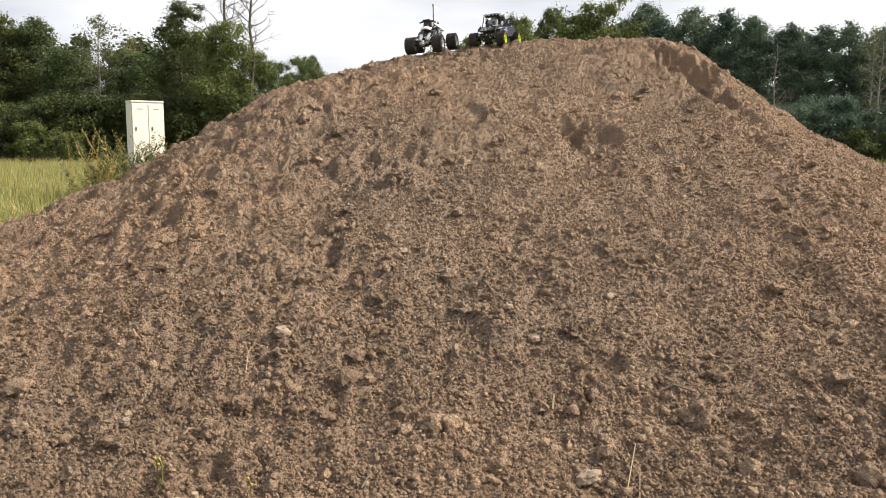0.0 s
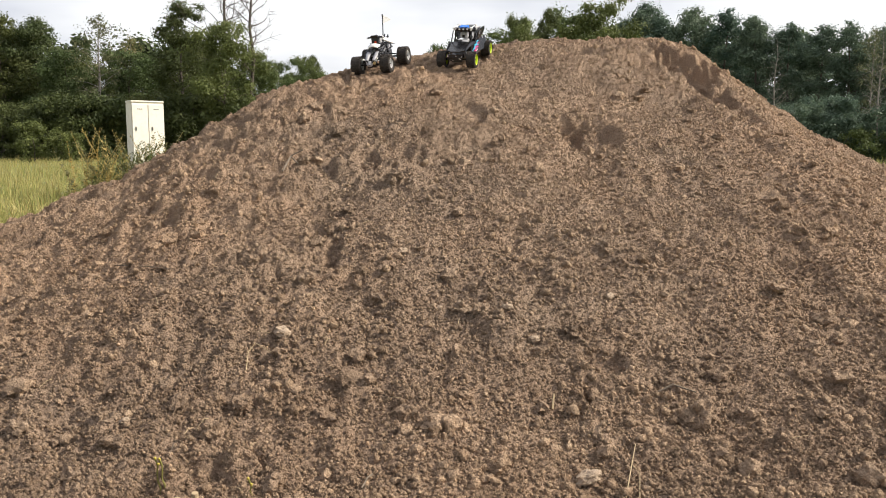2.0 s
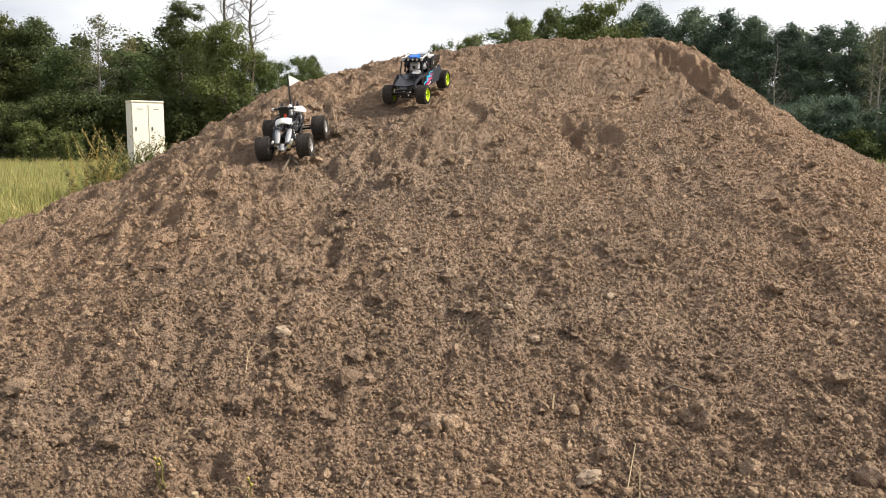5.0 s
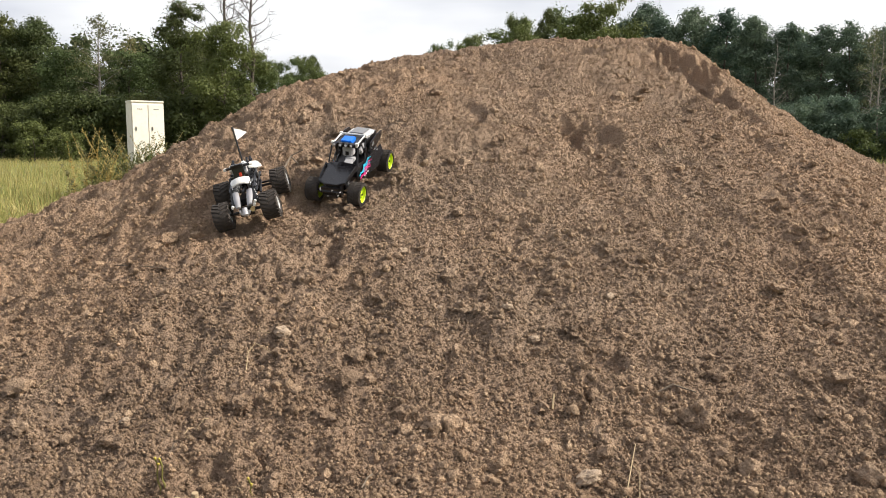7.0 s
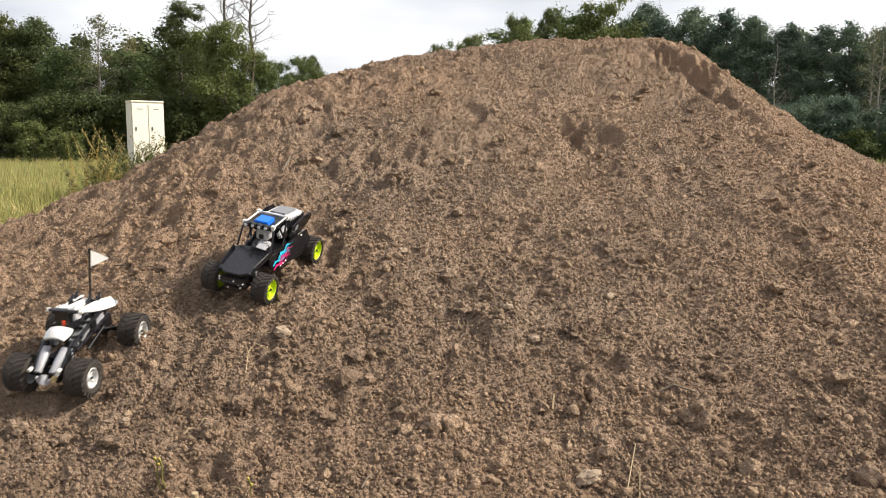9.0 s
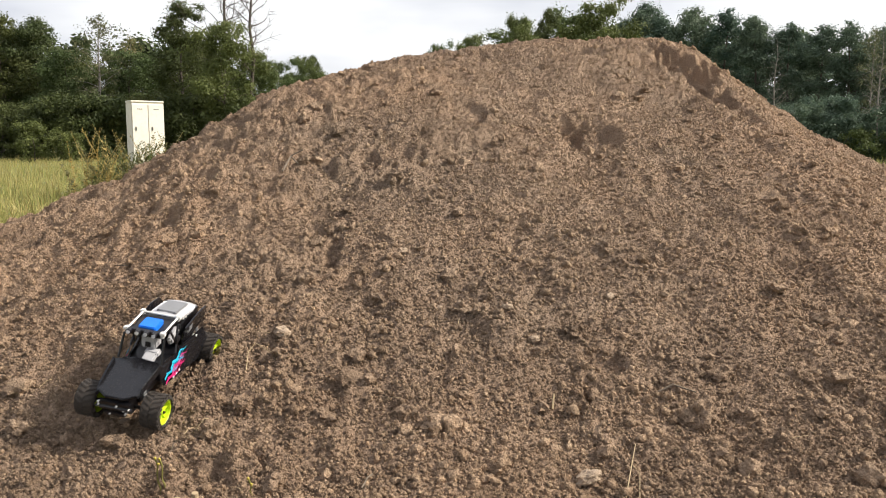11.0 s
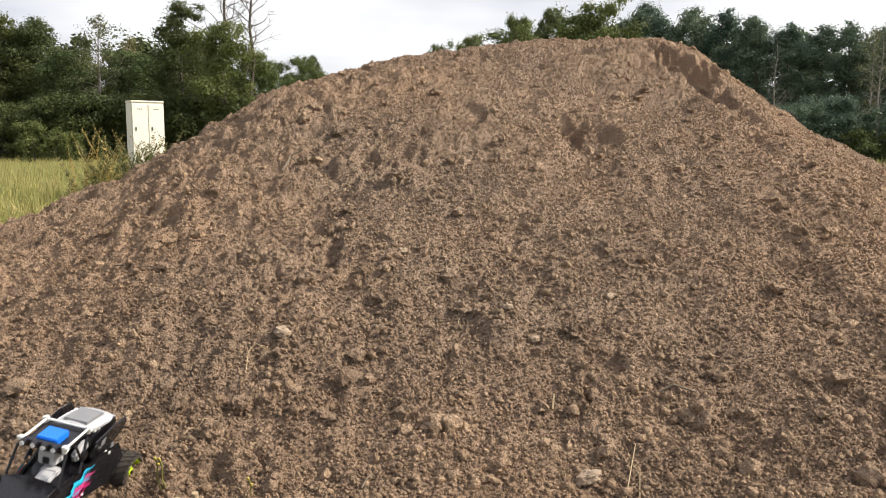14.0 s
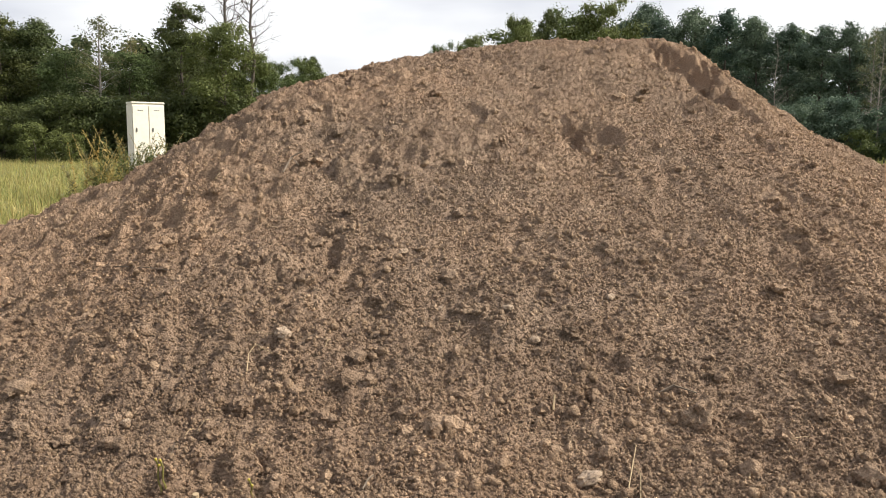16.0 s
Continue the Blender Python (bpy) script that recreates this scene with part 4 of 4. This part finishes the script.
def build_buggy():
    car = tagged(new("toy_buggy"), "black brick-built toy buggy with lime green rims", "toy car")
    wheels = [wheel(car, (x, s * 0.076, z), s, R_WHEEL, 0.046, 0.0285, LIME, "lime green plastic rim", 6) for x, z in ((0.128, R_WHEEL), (-0.147, R_WHEEL - 0.009)) for s in (1, -1)]
    bm = bmesh.new()
    block(bm, (-0.01, 0, 0.052), (0.25, 0.062, 0.02))
    block(bm, (0.118, 0, 0.058), (0.07, 0.05, 0.028))
    block(bm, (-0.13, 0, 0.07), (0.07, 0.056, 0.045))
    part("chassis", bm, BLACK, car)
    for x, lift in ((0.128, 0.0), (-0.143, 0.004)):
        bm = bmesh.new()
        rod(bm, (x, -0.06, R_WHEEL), (x, 0.06, R_WHEEL), 0.004)
        block(bm, (x, 0, R_WHEEL + lift), (0.032, 0.05, 0.024))
        part("axle", bm, BLACK, car)
        for s in (1, -1):
            bm = bmesh.new()
            coil(bm, (x - 0.012, s * 0.046, 0.045), (x - 0.02, s * 0.034, 0.088), 0.0055, 0.0009)
            rod(bm, (x - 0.012, s * 0.046, 0.04), (x - 0.02, s * 0.034, 0.092), 0.003)
            part("shock_absorber", bm, GREY, car)
            bm = bmesh.new()
            rod(bm, (x, s * 0.05, 0.04), (x - 0.05 * (1 if x > 0 else -1), s * 0.03, 0.05), 0.003)
            part("link_arm", bm, BLACK, car)
    # bonnet: a flat panel with cheeks folded down
    bm = bmesh.new()
    tilt = pose(0.105, 0, 0.093, 0, 10, 0)
    plate(bm, [(0.062, -0.022), (0.062, 0.022), (0.046, 0.047), (-0.05, 0.058), (-0.062, 0.034), (-0.066, 0.0), (-0.062, -0.034), (-0.05, -0.058), (0.046, -0.047)], 0.005, tilt)
    hood = part("bonnet", bm, HOOD_BLACK, car, "matt black bonnet panel")
    for s in (1, -1):
        bm = bmesh.new()
        plate(bm, [(0.05, 0), (-0.052, 0), (-0.042, 0.016), (0.03, 0.013)], 0.0035, pose(0.103, s * 0.052, 0.092, 0, 10, 0) @ pose(0, 0, 0, -s * 78, 0, -s * 6) @ Matrix.Diagonal((1, s * -1, 1, 1)))
        part("cheek", bm, HOOD_BLACK, hood)
    bm = bmesh.new()
    block(bm, (0.162, 0, 0.062), (0.012, 0.072, 0.022))
    block(bm, (0.166, 0, 0.045), (0.01, 0.05, 0.01))
    rod(bm, (0.168, -0.042, 0.06), (0.168, 0.042, 0.06), 0.004)
    bumper = part("bumper", bm, BLACK, car)
    for y, z in ((-0.036, 0.071), (-0.036, 0.064), (0.006, 0.066), (0.022, 0.058), (0.034, 0.062), (0.026, 0.05), (-0.01, 0.045)):
        bm = bmesh.new()
        rod(bm, (0.166, y, z), (0.1715, y, z), 0.0024, 8)
        part("pin", bm, WHITE, bumper)
    # sides with flame prints
    for s in (1, -1):
        bm = bmesh.new()
        m = pose(-0.035, s * 0.058, 0.045, 90, 0, 0)
        plate(bm, [(0.078, 0.0), (0.086, 0.034), (0.05, 0.052), (-0.03, 0.056), (-0.095, 0.062), (-0.1, 0.03), (-0.05, 0.0)], 0.004, m @ pose(0, 0, -0.002 + 0.002 * s))
        side = part("side_panel", bm, HOOD_BLACK, car)
        side.matrix_basis = pose(0.045, s * 0.052, 0.045) @ pose(0, 0, 0, s * 14, 0, -s * 11) @ pose(-0.045, -s * 0.058, -0.045)
        for mat, name, z0 in ((CYAN, "cyan_flame", 0.014), (MAGENTA, "magenta_flame", 0.003)):
            bm = bmesh.new()
            yy = s * 0.0605 + (0.002 if s > 0 else -0.006)
            for k in range(6):
                x0, zz = 0.075 - k * 0.003, z0 + k * 0.0052
                pts = []
                for i in range(11):
                    u = i / 10
                    pts.append((x0 - 0.006 * k - u * (0.075 - 0.005 * k), zz + 0.016 * u + 0.0042 * math.sin(u * 9 + k * 1.9)))
                for (xa, za), (xb, zb), i in zip(pts, pts[1:], range(10)):
                    w, w2 = 0.0026 * (1 - i / 10.5), 0.0026 * (1 - (i + 1) / 10.5)
                    q = [(xa - 0.035, yy, 0.045 + za - w), (xb - 0.035, yy, 0.045 + zb - w2), (xb - 0.035, yy, 0.045 + zb + w2), (xa - 0.035, yy, 0.045 + za + w)]
                    bm.faces.new([bm.verts.new(p) for p in (q if s < 0 else q[::-1])])
            part("flame_print", bm, mat, side, name.replace("_", " ") + " print")
        for k in range(3):
            bm = bmesh.new()
            yy = s * 0.062
            rod(bm, (0.012 - k * 0.012, yy - 0.001 * s, 0.05 + k * 0.003), (0.012 - k * 0.012, yy + 0.001 * s, 0.05 + k * 0.003), 0.0025, 8)
            part("pin", bm, WHITE, side)
    # cockpit
    bm = bmesh.new()
    block(bm, (-0.005, 0, 0.075), (0.12, 0.1, 0.025))
    part("cockpit_tub", bm, BLACK, car)
    bm = bmesh.new()
    block(bm, (0.035, 0.012, 0.103), (0.052, 0.03, 0.012), (0, 14, 0), 0.004)
    block(bm, (0.012, 0.012, 0.108), (0.02, 0.034, 0.014), (0, 0, 0), 0.003)
    part("console", bm, PALE, car, "light grey sloping console")
    bm = bmesh.new()
    block(bm, (-0.004, 0.002, 0.131), (0.03, 0.036, 0.03), (0, -6, 0), 0.003)
    motor = part("motor_block", bm, PALE, car, "light grey square motor block")
    bm = bmesh.new()
    block(bm, (0.0125, 0.002, 0.128), (0.003, 0.013, 0.013), (0, -6, 0), 0.001)
    part("socket", bm, BLACK, motor, "dark square socket")
    bm = bmesh.new()
    block(bm, (-0.055, 0.03, 0.118), (0.045, 0.014, 0.02), (0, 18, 0), 0.004)
    part("rear_motor", bm, PALE, car)
    for s in (1, -1):
        for a, b in (((0.05, s * 0.052, 0.106), (0.022, s * 0.048, 0.158)), ((-0.03, s * 0.056, 0.098), (-0.012, s * 0.046, 0.156)), ((-0.012, s * 0.056, 0.1), (-0.05, s * 0.046, 0.156))):
            bm = bmesh.new()
            rod(bm, a, b, 0.0028, 8)
            part("pillar", bm, BLACK, car)
        bm = bmesh.new()
        rod(bm, (-0.03, s * 0.05, 0.128), (-0.03, s * 0.056, 0.128), 0.009, 14)
        part("side_knob", bm, BLACK, car)
    # roof rack with lamps and battery
    bm = bmesh.new()
    block(bm, (-0.02, 0, 0.158), (0.082, 0.084, 0.008))
    block(bm, (0.018, 0, 0.163), (0.012, 0.08, 0.014))
    rack = part("roof_tray", bm, BLACK, car)
    for a, b in (((0.02, -0.043, 0.167), (-0.058, -0.043, 0.168)), ((0.02, 0.043, 0.167), (-0.058, 0.043, 0.168)), ((-0.058, -0.043, 0.168), (-0.058, 0.043, 0.168)), ((0.02, -0.043, 0.167), (0.02, 0.043, 0.167))):
        bm = bmesh.new()
        rod(bm, a, b, 0.0025, 10)
        part("rail", bm, WHITE, rack, "white plastic rail")
    for x in (0.02, -0.058):
        for s in (1, -1):
            bm = bmesh.new()
            rod(bm, (x, s * 0.043, 0.159), (x, s * 0.043, 0.173), 0.0046, 10)
            rod(bm, (x, s * 0.038, 0.168), (x, s * 0.05, 0.168), 0.0042, 10)
            part("connector", bm, WHITE, rack)
    bm = bmesh.new()
    block(bm, (-0.01, 0.0, 0.166), (0.042, 0.042, 0.016), (0, 0, 0), 0.002)
    part("battery_box", bm, BLUE, car, "bright blue battery box")
    for y in (-0.033, -0.012, 0.008, 0.028):
        bm = bmesh.new()
        rod(bm, (0.022, y, 0.169), (0.034, y, 0.168), 0.0058, 14, 0.0068)
        lamp = part("lamp", bm, BLACK, rack)
        bm = bmesh.new()
        rod(bm, (0.0335, y, 0.168), (0.0355, y, 0.168), 0.0048, 12)
        part("lens", bm, LENS, lamp, "clear round lens")
    # rear deck
    bm = bmesh.new()
    shell(bm, 0.094, 0.084, 0.010, 0.004, pose(-0.122, 0, 0.142, 0, -10, 0), nose=0.92)
    deck = part("rear_deck", bm, PALE, car, "pale grey arched rear deck")
    bm = bmesh.new()
    block(bm, (-0.117, 0, 0.1545), (0.066, 0.05, 0.006), (0, -8, 0), 0.002)
    part("deck_panel", bm, GREY, deck, "grey deck panel")
    for s in (1, -1):
        for k in range(5):
            bm = bmesh.new()
            rod(bm, (-0.093 - k * 0.014, s * 0.036, 0.142 - k * 0.002), (-0.093 - k * 0.014, s * 0.036, 0.152 - k * 0.002), 0.0045, 8)
            part("stud", bm, WHITE, deck)
        bm = bmesh.new()
        m = pose(-0.112, s * 0.056, 0.116, 90 - s * 12, 0, 0) @ pose(0, 0, 0, 0, 0, -4)
        plate(bm, [(0.062, 0.0), (0.05, 0.028), (-0.02, 0.029), (-0.062, 0.02), (-0.07, 0.002), (-0.055, -0.014), (0.0, -0.026), (0.045, -0.02)], 0.004, m)
        flank = part("rear_fender", bm, HOOD_BLACK, car)
        bm = bmesh.new()
        zz = 0.0046 if s < 0 else -0.0008
        plate(bm, [(0.03, 0.002), (0.03, 0.018), (0.014, 0.018), (0.014, 0.002)], 0.0008, m @ pose(0, 0, zz))
        part("vent_print", bm, GREY, flank, "small grey square print")
    bm = bmesh.new()
    block(bm, (-0.12, 0, 0.12), (0.09, 0.085, 0.04))
    part("rear_box", bm, BLACK, car)
    for s in (1, -1):
        bm = bmesh.new()
        rod(bm, (-0.1, s * 0.058, 0.098), (-0.1, s * 0.068, 0.098), 0.003, 8)
        part("pin", bm, WHITE, car)
    return car, wheels


def build_quad():
    car = tagged(new("toy_quad"), "white and grey brick-built toy quad with a white pennant", "toy car")
    wheels = [wheel(car, (x, s * y, R_WHEEL), s, R_WHEEL, 0.046, 0.0218, RIM, "light grey plastic rim", 5) for x, y in ((0.103, 0.068), (-0.085, 0.086)) for s in (1, -1)]
    bm = bmesh.new()
    for s in (1, -1):
        block(bm, (0.01, s * 0.014, 0.06), (0.2, 0.008, 0.009))
        block(bm, (-0.045, s * 0.022, 0.078), (0.1, 0.008, 0.009), (0, 14, 0))
    block(bm, (0.06, 0, 0.06), (0.05, 0.03, 0.02))
    block(bm, (-0.08, 0, 0.058), (0.045, 0.05, 0.03))
    part("frame", bm, BLACK, car, "black beam frame")
    for x, y in ((0.103, 0.05), (-0.085, 0.066)):
        bm = bmesh.new()
        rod(bm, (x, -y, R_WHEEL), (x, y, R_WHEEL), 0.004)
        block(bm, (x, 0, R_WHEEL), (0.024, 0.04, 0.022))
        part("axle", bm, BLACK, car)
        for s in (1, -1):
            bm = bmesh.new()
            rod(bm, (x, s * (y - .006), R_WHEEL + .008), (x - math.copysign(0.045, x), s * 0.016, 0.066), 0.003)
            part("link_arm", bm, BLACK, car)
    for s in (1, -1):
        bm = bmesh.new()
        rod(bm, (0.092, s * 0.042, 0.045), (0.058, s * 0.026, 0.104), 0.0026)
        shock = part("shock_absorber", bm, STEEL, car, "bare steel damper rod")
        bm = bmesh.new()
        coil(bm, (0.088, s * 0.040, 0.052), (0.061, s * 0.0275, 0.099), 0.006, 0.0011)
        part("spring", bm, BLACK, shock)
        # nose panels
        bm = bmesh.new()
        shell(bm, 0.060, 0.018, 0.006, 0.006, pose(0.098, s * 0.0185, 0.072, 0, 28, -s * 5), nose=0.72)
        part("nose_panel", bm, SMOKE, car, "smoky grey plastic nose panel")
        bm = bmesh.new()
        block(bm, (0.018, s * 0.024, 0.092), (0.05, 0.024, 0.024), (0, 16, 0), 0.006)
        block(bm, (0.046, s * 0.024, 0.085), (0.012, 0.018, 0.018), (0, 16, 0), 0.004)
        part("motor", bm, GREY, car, "grey drive motor")
        bm = bmesh.new()
        block(bm, (-0.04, s * 0.024, 0.092), (0.05, 0.024, 0.026), (0, 12, 0), 0.006)
        part("motor", bm, SMOKE, car, "mid-grey drive motor")
        bm = bmesh.new()
        rod(bm, (0.03, s * 0.04, 0.06), (-0.045, s * 0.038, 0.072), 0.0034)
        part("side_bar", bm, BLACK, car)
        for x, z in ((0.022, 0.108), (0.004, 0.112), (-0.014, 0.116), (-0.032, 0.119)):
            bm = bmesh.new()
            rod(bm, (x, s * 0.026, z), (x, s * 0.034, z), 0.0035, 8)
            part("pin", bm, BLACK, car)
    bm = bmesh.new()
    block(bm, (-0.012, 0, 0.112), (0.1, 0.048, 0.01), (0, -8, 0))
    part("seat_frame", bm, BLACK, car)
    # black beams along the flanks, with bushes
    for s in (1, -1):
        for a, b, r in (((0.07, s * 0.034, 0.092), (-0.09, s * 0.034, 0.112), 0.0042), ((0.062, s * 0.036, 0.078), (-0.07, s * 0.04, 0.088), 0.0036), ((0.06, s * 0.03, 0.1), (0.112, s * 0.032, 0.062), 0.0036),
                        ((-0.03, s * 0.03, 0.104), (-0.075, s * 0.026, 0.14), 0.0034), ((0.02, s * 0.022, 0.104), (-0.05, s * 0.02, 0.146), 0.0034)):
            bm = bmesh.new()
            rod(bm, a, b, r, 8)
            for u in (0.2, 0.5, 0.8):
                p = Vector(a).lerp(Vector(b), u)
                rod(bm, p - Vector((0, r * 1.5, 0)), p + Vector((0, r * 1.5, 0)), r * 0.95, 8)
            part("beam", bm, BLACK, car)
        bm = bmesh.new()
        rod(bm, (-0.01, s * 0.037, 0.1), (-0.01, s * 0.042, 0.1), 0.0105, 14)
        part("gear", bm, BLACK, car, "black round gear")
    # nose clamp
    bm = bmesh.new()
    for k in range(9):
        a = 3.1416 * k / 8
        b = 3.1416 * (k + 1) / 8
        rod(bm, (0.135, math.cos(a) * 0.013, 0.052 - math.sin(a) * 0.012), (0.135, math.cos(b) * 0.013, 0.052 - math.sin(b) * 0.012), 0.0035, 8)
    rod(bm, (0.128, 0, 0.058), (0.14, 0, 0.042), 0.008, 12)
    part("nose_clamp", bm, PALE, car, "light grey rounded nose clamp")
    bm = bmesh.new()
    rod(bm, (0.128, 0.022, 0.052), (0.136, 0.022, 0.052), 0.0065, 12)
    part("gear", bm, TAN, car, "tan round gear")
    for y, z in ((-0.03, 0.068), (0.034, 0.07), (0.03, 0.062)):
        bm = bmesh.new()
        rod(bm, (0.122, y, z), (0.132, y, z), 0.0042, 8)
        part("pin", bm, WHITE, car)
    # front mudguard, dash, handlebar
    bm = bmesh.new()
    shell(bm, 0.034, 0.056, 0.012, 0.004, pose(0.058, 0, 0.11, 0, 12, 0), nose=0.8)
    part("front_guard", bm, WHITE, car, "white arched front guard")
    bm = bmesh.new()
    block(bm, (0.026, 0, 0.132), (0.016, 0.032, 0.034), (0, -12, 0))
    block(bm, (0.016, 0, 0.108), (0.02, 0.026, 0.02))
    dash = part("dash", bm, BLACK, car)
    bm = bmesh.new()
    block(bm, (0.036, 0.004, 0.126), (0.004, 0.008, 0.014))
    part("indicator", bm, RED, dash, "small orange-red piece")
    bm = bmesh.new()
    block(bm, (0.032, 0.0, 0.152), (0.012, 0.034, 0.01))
    part("lamp_bar", bm, BLACK, dash)
    for s in (1, -1):
        bm = bmesh.new()
        rod(bm, (0.026, s * 0.014, 0.148), (0.018, s * 0.036, 0.146), 0.004)
        bar = part("handlebar", bm, BLACK, car)
        bm = bmesh.new()
        rod(bm, (0.019, s * 0.033, 0.146), (0.016, s * 0.04, 0.145), 0.005)
        part("grip", bm, WHITE, bar)
        bm = bmesh.new()
        block(bm, (0.004, s * 0.017, 0.134), (0.03, 0.008, 0.03), (0, -22, 0), 0.003)
        part("dash_panel", bm, PALE, car)
        # long tail fairings that rise to the rear
        bm = bmesh.new()
        shell(bm, 0.1, 0.026, 0.005, 0.005, pose(-0.05, s * 0.029, 0.119, s * -52, -17, s * -9), nose=0.4)
        part("tail_fairing", bm, WHITE, car, "long white tail fairing")
    bm = bmesh.new()
    block(bm, (-0.018, 0, 0.138), (0.06, 0.022, 0.005), (0, -14, 0), 0.002)
    block(bm, (0.008, 0, 0.147), (0.018, 0.05, 0.006), (0, -10, 0), 0.002)
    block(bm, (-0.02, 0.012, 0.139), (0.03, 0.012, 0.012), (0, 0, 10), 0.002)
    part("top_beam", bm, WHITE, car)
    bm = bmesh.new()
    rod(bm, (-0.108, -0.034, 0.098), (-0.108, 0.034, 0.098), 0.0035)
    block(bm, (-0.104, 0, 0.088), (0.01, 0.05, 0.012))
    part("rear_bar", bm, BLACK, car)
    for s in (1, -1):
        bm = bmesh.new()
        rod(bm, (-0.108, s * 0.03, 0.098), (-0.108, s * 0.042, 0.098), 0.0045)
        part("tail_pin", bm, PALE, car)
    # mast and pennant
    bm = bmesh.new()
    rod(bm, (-0.068, 0, 0.1), (-0.112, -0.001, 0.218), 0.0026, 8)
    mast = part("mast", bm, BLACK, car, "thin black mast")
    bm = bmesh.new()
    rod(bm, (-0.1115, -0.001, 0.2165), (-0.115, -0.002, 0.228), 0.0033, 8)
    part("mast_tip", bm, BLACK, mast)
    bm = bmesh.new()
    m = Matrix.Translation((-0.112, 0.002, 0.22)) @ pose(0, 0, 0, 0, -20, 0) @ pose(0, 0, 0, 90, 0, 0) @ pose(0, 0, 0, 0, -55, 0)
    plate(bm, [(0, 0.004), (-0.016, -0.002), (-0.038, -0.014), (-0.018, -0.024), (0, -0.032)], 0.0016, m)
    part("pennant", bm, WHITE, mast, "white triangular plastic pennant")
    car.scale = (1.13, 1.13, 1.13)
    return car, wheels


buggy, buggy_wheels = build_buggy()
quad, quad_wheels = build_quad()


# ---- what moves ----
BUGGY_WAY = [
    (0, pose(0.291, 4.799, 1.339, 2.7, 8.3, -110.6)),
    (1, pose(0.194, 4.653, 1.291, -0.6, 16.3, -106.4)),
    (2, pose(0.113, 4.435, 1.225, -3.1, 19.6, -108.7)),
    (3, pose(0.031, 4.238, 1.145, 1.9, 12.3, -109.1)),
    (4, pose(-0.066, 4.049, 1.075, 0.6, 18.0, -109.6)),
    (6.3, pose(-0.247, 3.276, 0.788, -5.6, 22.5, -107.3)),
    (6.5, pose(-0.285, 3.149, 0.728, -8.2, 21.3, -107.3)),
    (7, pose(-0.324, 2.997, 0.660, -6.6, 24.6, -108.0)),
    (7.5, pose(-0.373, 2.783, 0.571, -6.5, 18.2, -113.0)),
    (8, pose(-0.424, 2.659, 0.519, -6.7, 19.2, -110.4)),
    (8.5, pose(-0.455, 2.546, 0.476, -5.9, 17.1, -111.2)),
    (9, pose(-0.514, 2.414, 0.430, -11.0, 17.8, -109.9)),
    (9.2, pose(-0.531, 2.372, 0.411, -10.5, 20.0, -109.1)),
    (11.3, pose(-0.710, 1.884, 0.197, -9.0, 17.5, -99.1)),
    (12, pose(-0.731, 1.721, 0.140, -10.5, 14.3, -97.0)),
    (12.5, pose(-0.729, 1.709, 0.134, -16.3, 11.2, -102.7)),
    (13.5, pose(-0.732, 1.694, 0.128, -14.5, 10.2, -102.9)),
    (14, pose(-0.762, 1.560, 0.095, -11.7, 8.8, -99.1)),
    (14.5, pose(-0.772, 1.440, 0.062, -5.5, 9.5, -99.0)),
    (15, pose(-0.835, 1.392, 0.049, 0.2, 10.1, -103.0)),
    (15.5, pose(-0.995, 1.187, 0.021, 0.8, 5.0, -108.0)),
    (16, pose(-1.115, 0.987, 0.010, 1.4, 1.6, -108.0)),
]
QUAD_WAY = [
    (0, pose(-0.062, 4.783, 1.303, 3.8, 8.5, -105.6)),
    (1, pose(-0.214, 4.559, 1.227, 1.4, 16.4, -106.9)),
    (2, pose(-0.317, 4.471, 1.186, 2.5, 16.1, -106.2)),
    (3, pose(-0.379, 4.404, 1.159, -3.4, 17.6, -107.8)),
    (3.5, pose(-0.388, 4.260, 1.114, -3.4, 18.0, -104.0)),
    (4, pose(-0.470, 4.001, 1.033, -3.5, 19.1, -98.5)),
    (6.3, pose(-0.614, 2.797, 0.578, 17.1, 17.4, -82.0)),
    (6.5, pose(-0.619, 2.817, 0.586, 13.5, 15.6, -80.5)),
    (7, pose(-0.623, 2.812, 0.583, 15.8, 16.6, -82.5)),
    (7.5, pose(-0.674, 2.641, 0.505, 5.1, 21.9, -89.5)),
    (8, pose(-0.767, 2.446, 0.421, 1.4, 26.4, -100.3)),
    (8.5, pose(-0.822, 2.233, 0.330, -0.8, 24.0, -98.8)),
    (9, pose(-0.900, 2.078, 0.256, -2.3, 19.2, -99.4)),
    (9.2, pose(-0.943, 2.009, 0.221, -0.1, 24.7, -91.6)),
    (9.6, pose(-1.043, 1.849, 0.143, -4.3, 20.7, -108.0)),
    (10.1, pose(-1.168, 1.649, 0.069, 0.2, 12.9, -108.0)),
    (11, pose(-1.500, 0.720, 0.005, 0.7, -1.0, -112.0)),
    (12, pose(-1.620, 0.500, 0.006, -0.1, 0.1, -112.0)),
    (16, pose(-1.620, 0.500, 0.006, -0.1, 0.1, -112.0)),
]


def rolling(rows, at, radius):
    """A wheel's turning for the way that its vehicle goes."""
    ts = [t for t, _ in rows]
    far = [0.0]
    for (_, a), (_, b) in zip(rows, rows[1:]):
        far.append(far[-1] + (b.translation - a.translation).length)
    out = []
    for k in range(161):
        t = k * 0.1
        out.append((t, pose(*at, 0, math.degrees(float(np.interp(t, ts, far)) / radius), 0)))
    return out


def motions():
    for ob, rows, wheels in ((buggy, BUGGY_WAY, buggy_wheels), (quad, QUAD_WAY, quad_wheels)):
        walk(ob, rows)
        for w in wheels:
            walk(w, rolling(rows, tuple(w.location), R_WHEEL * ob.scale[0]))


motions()
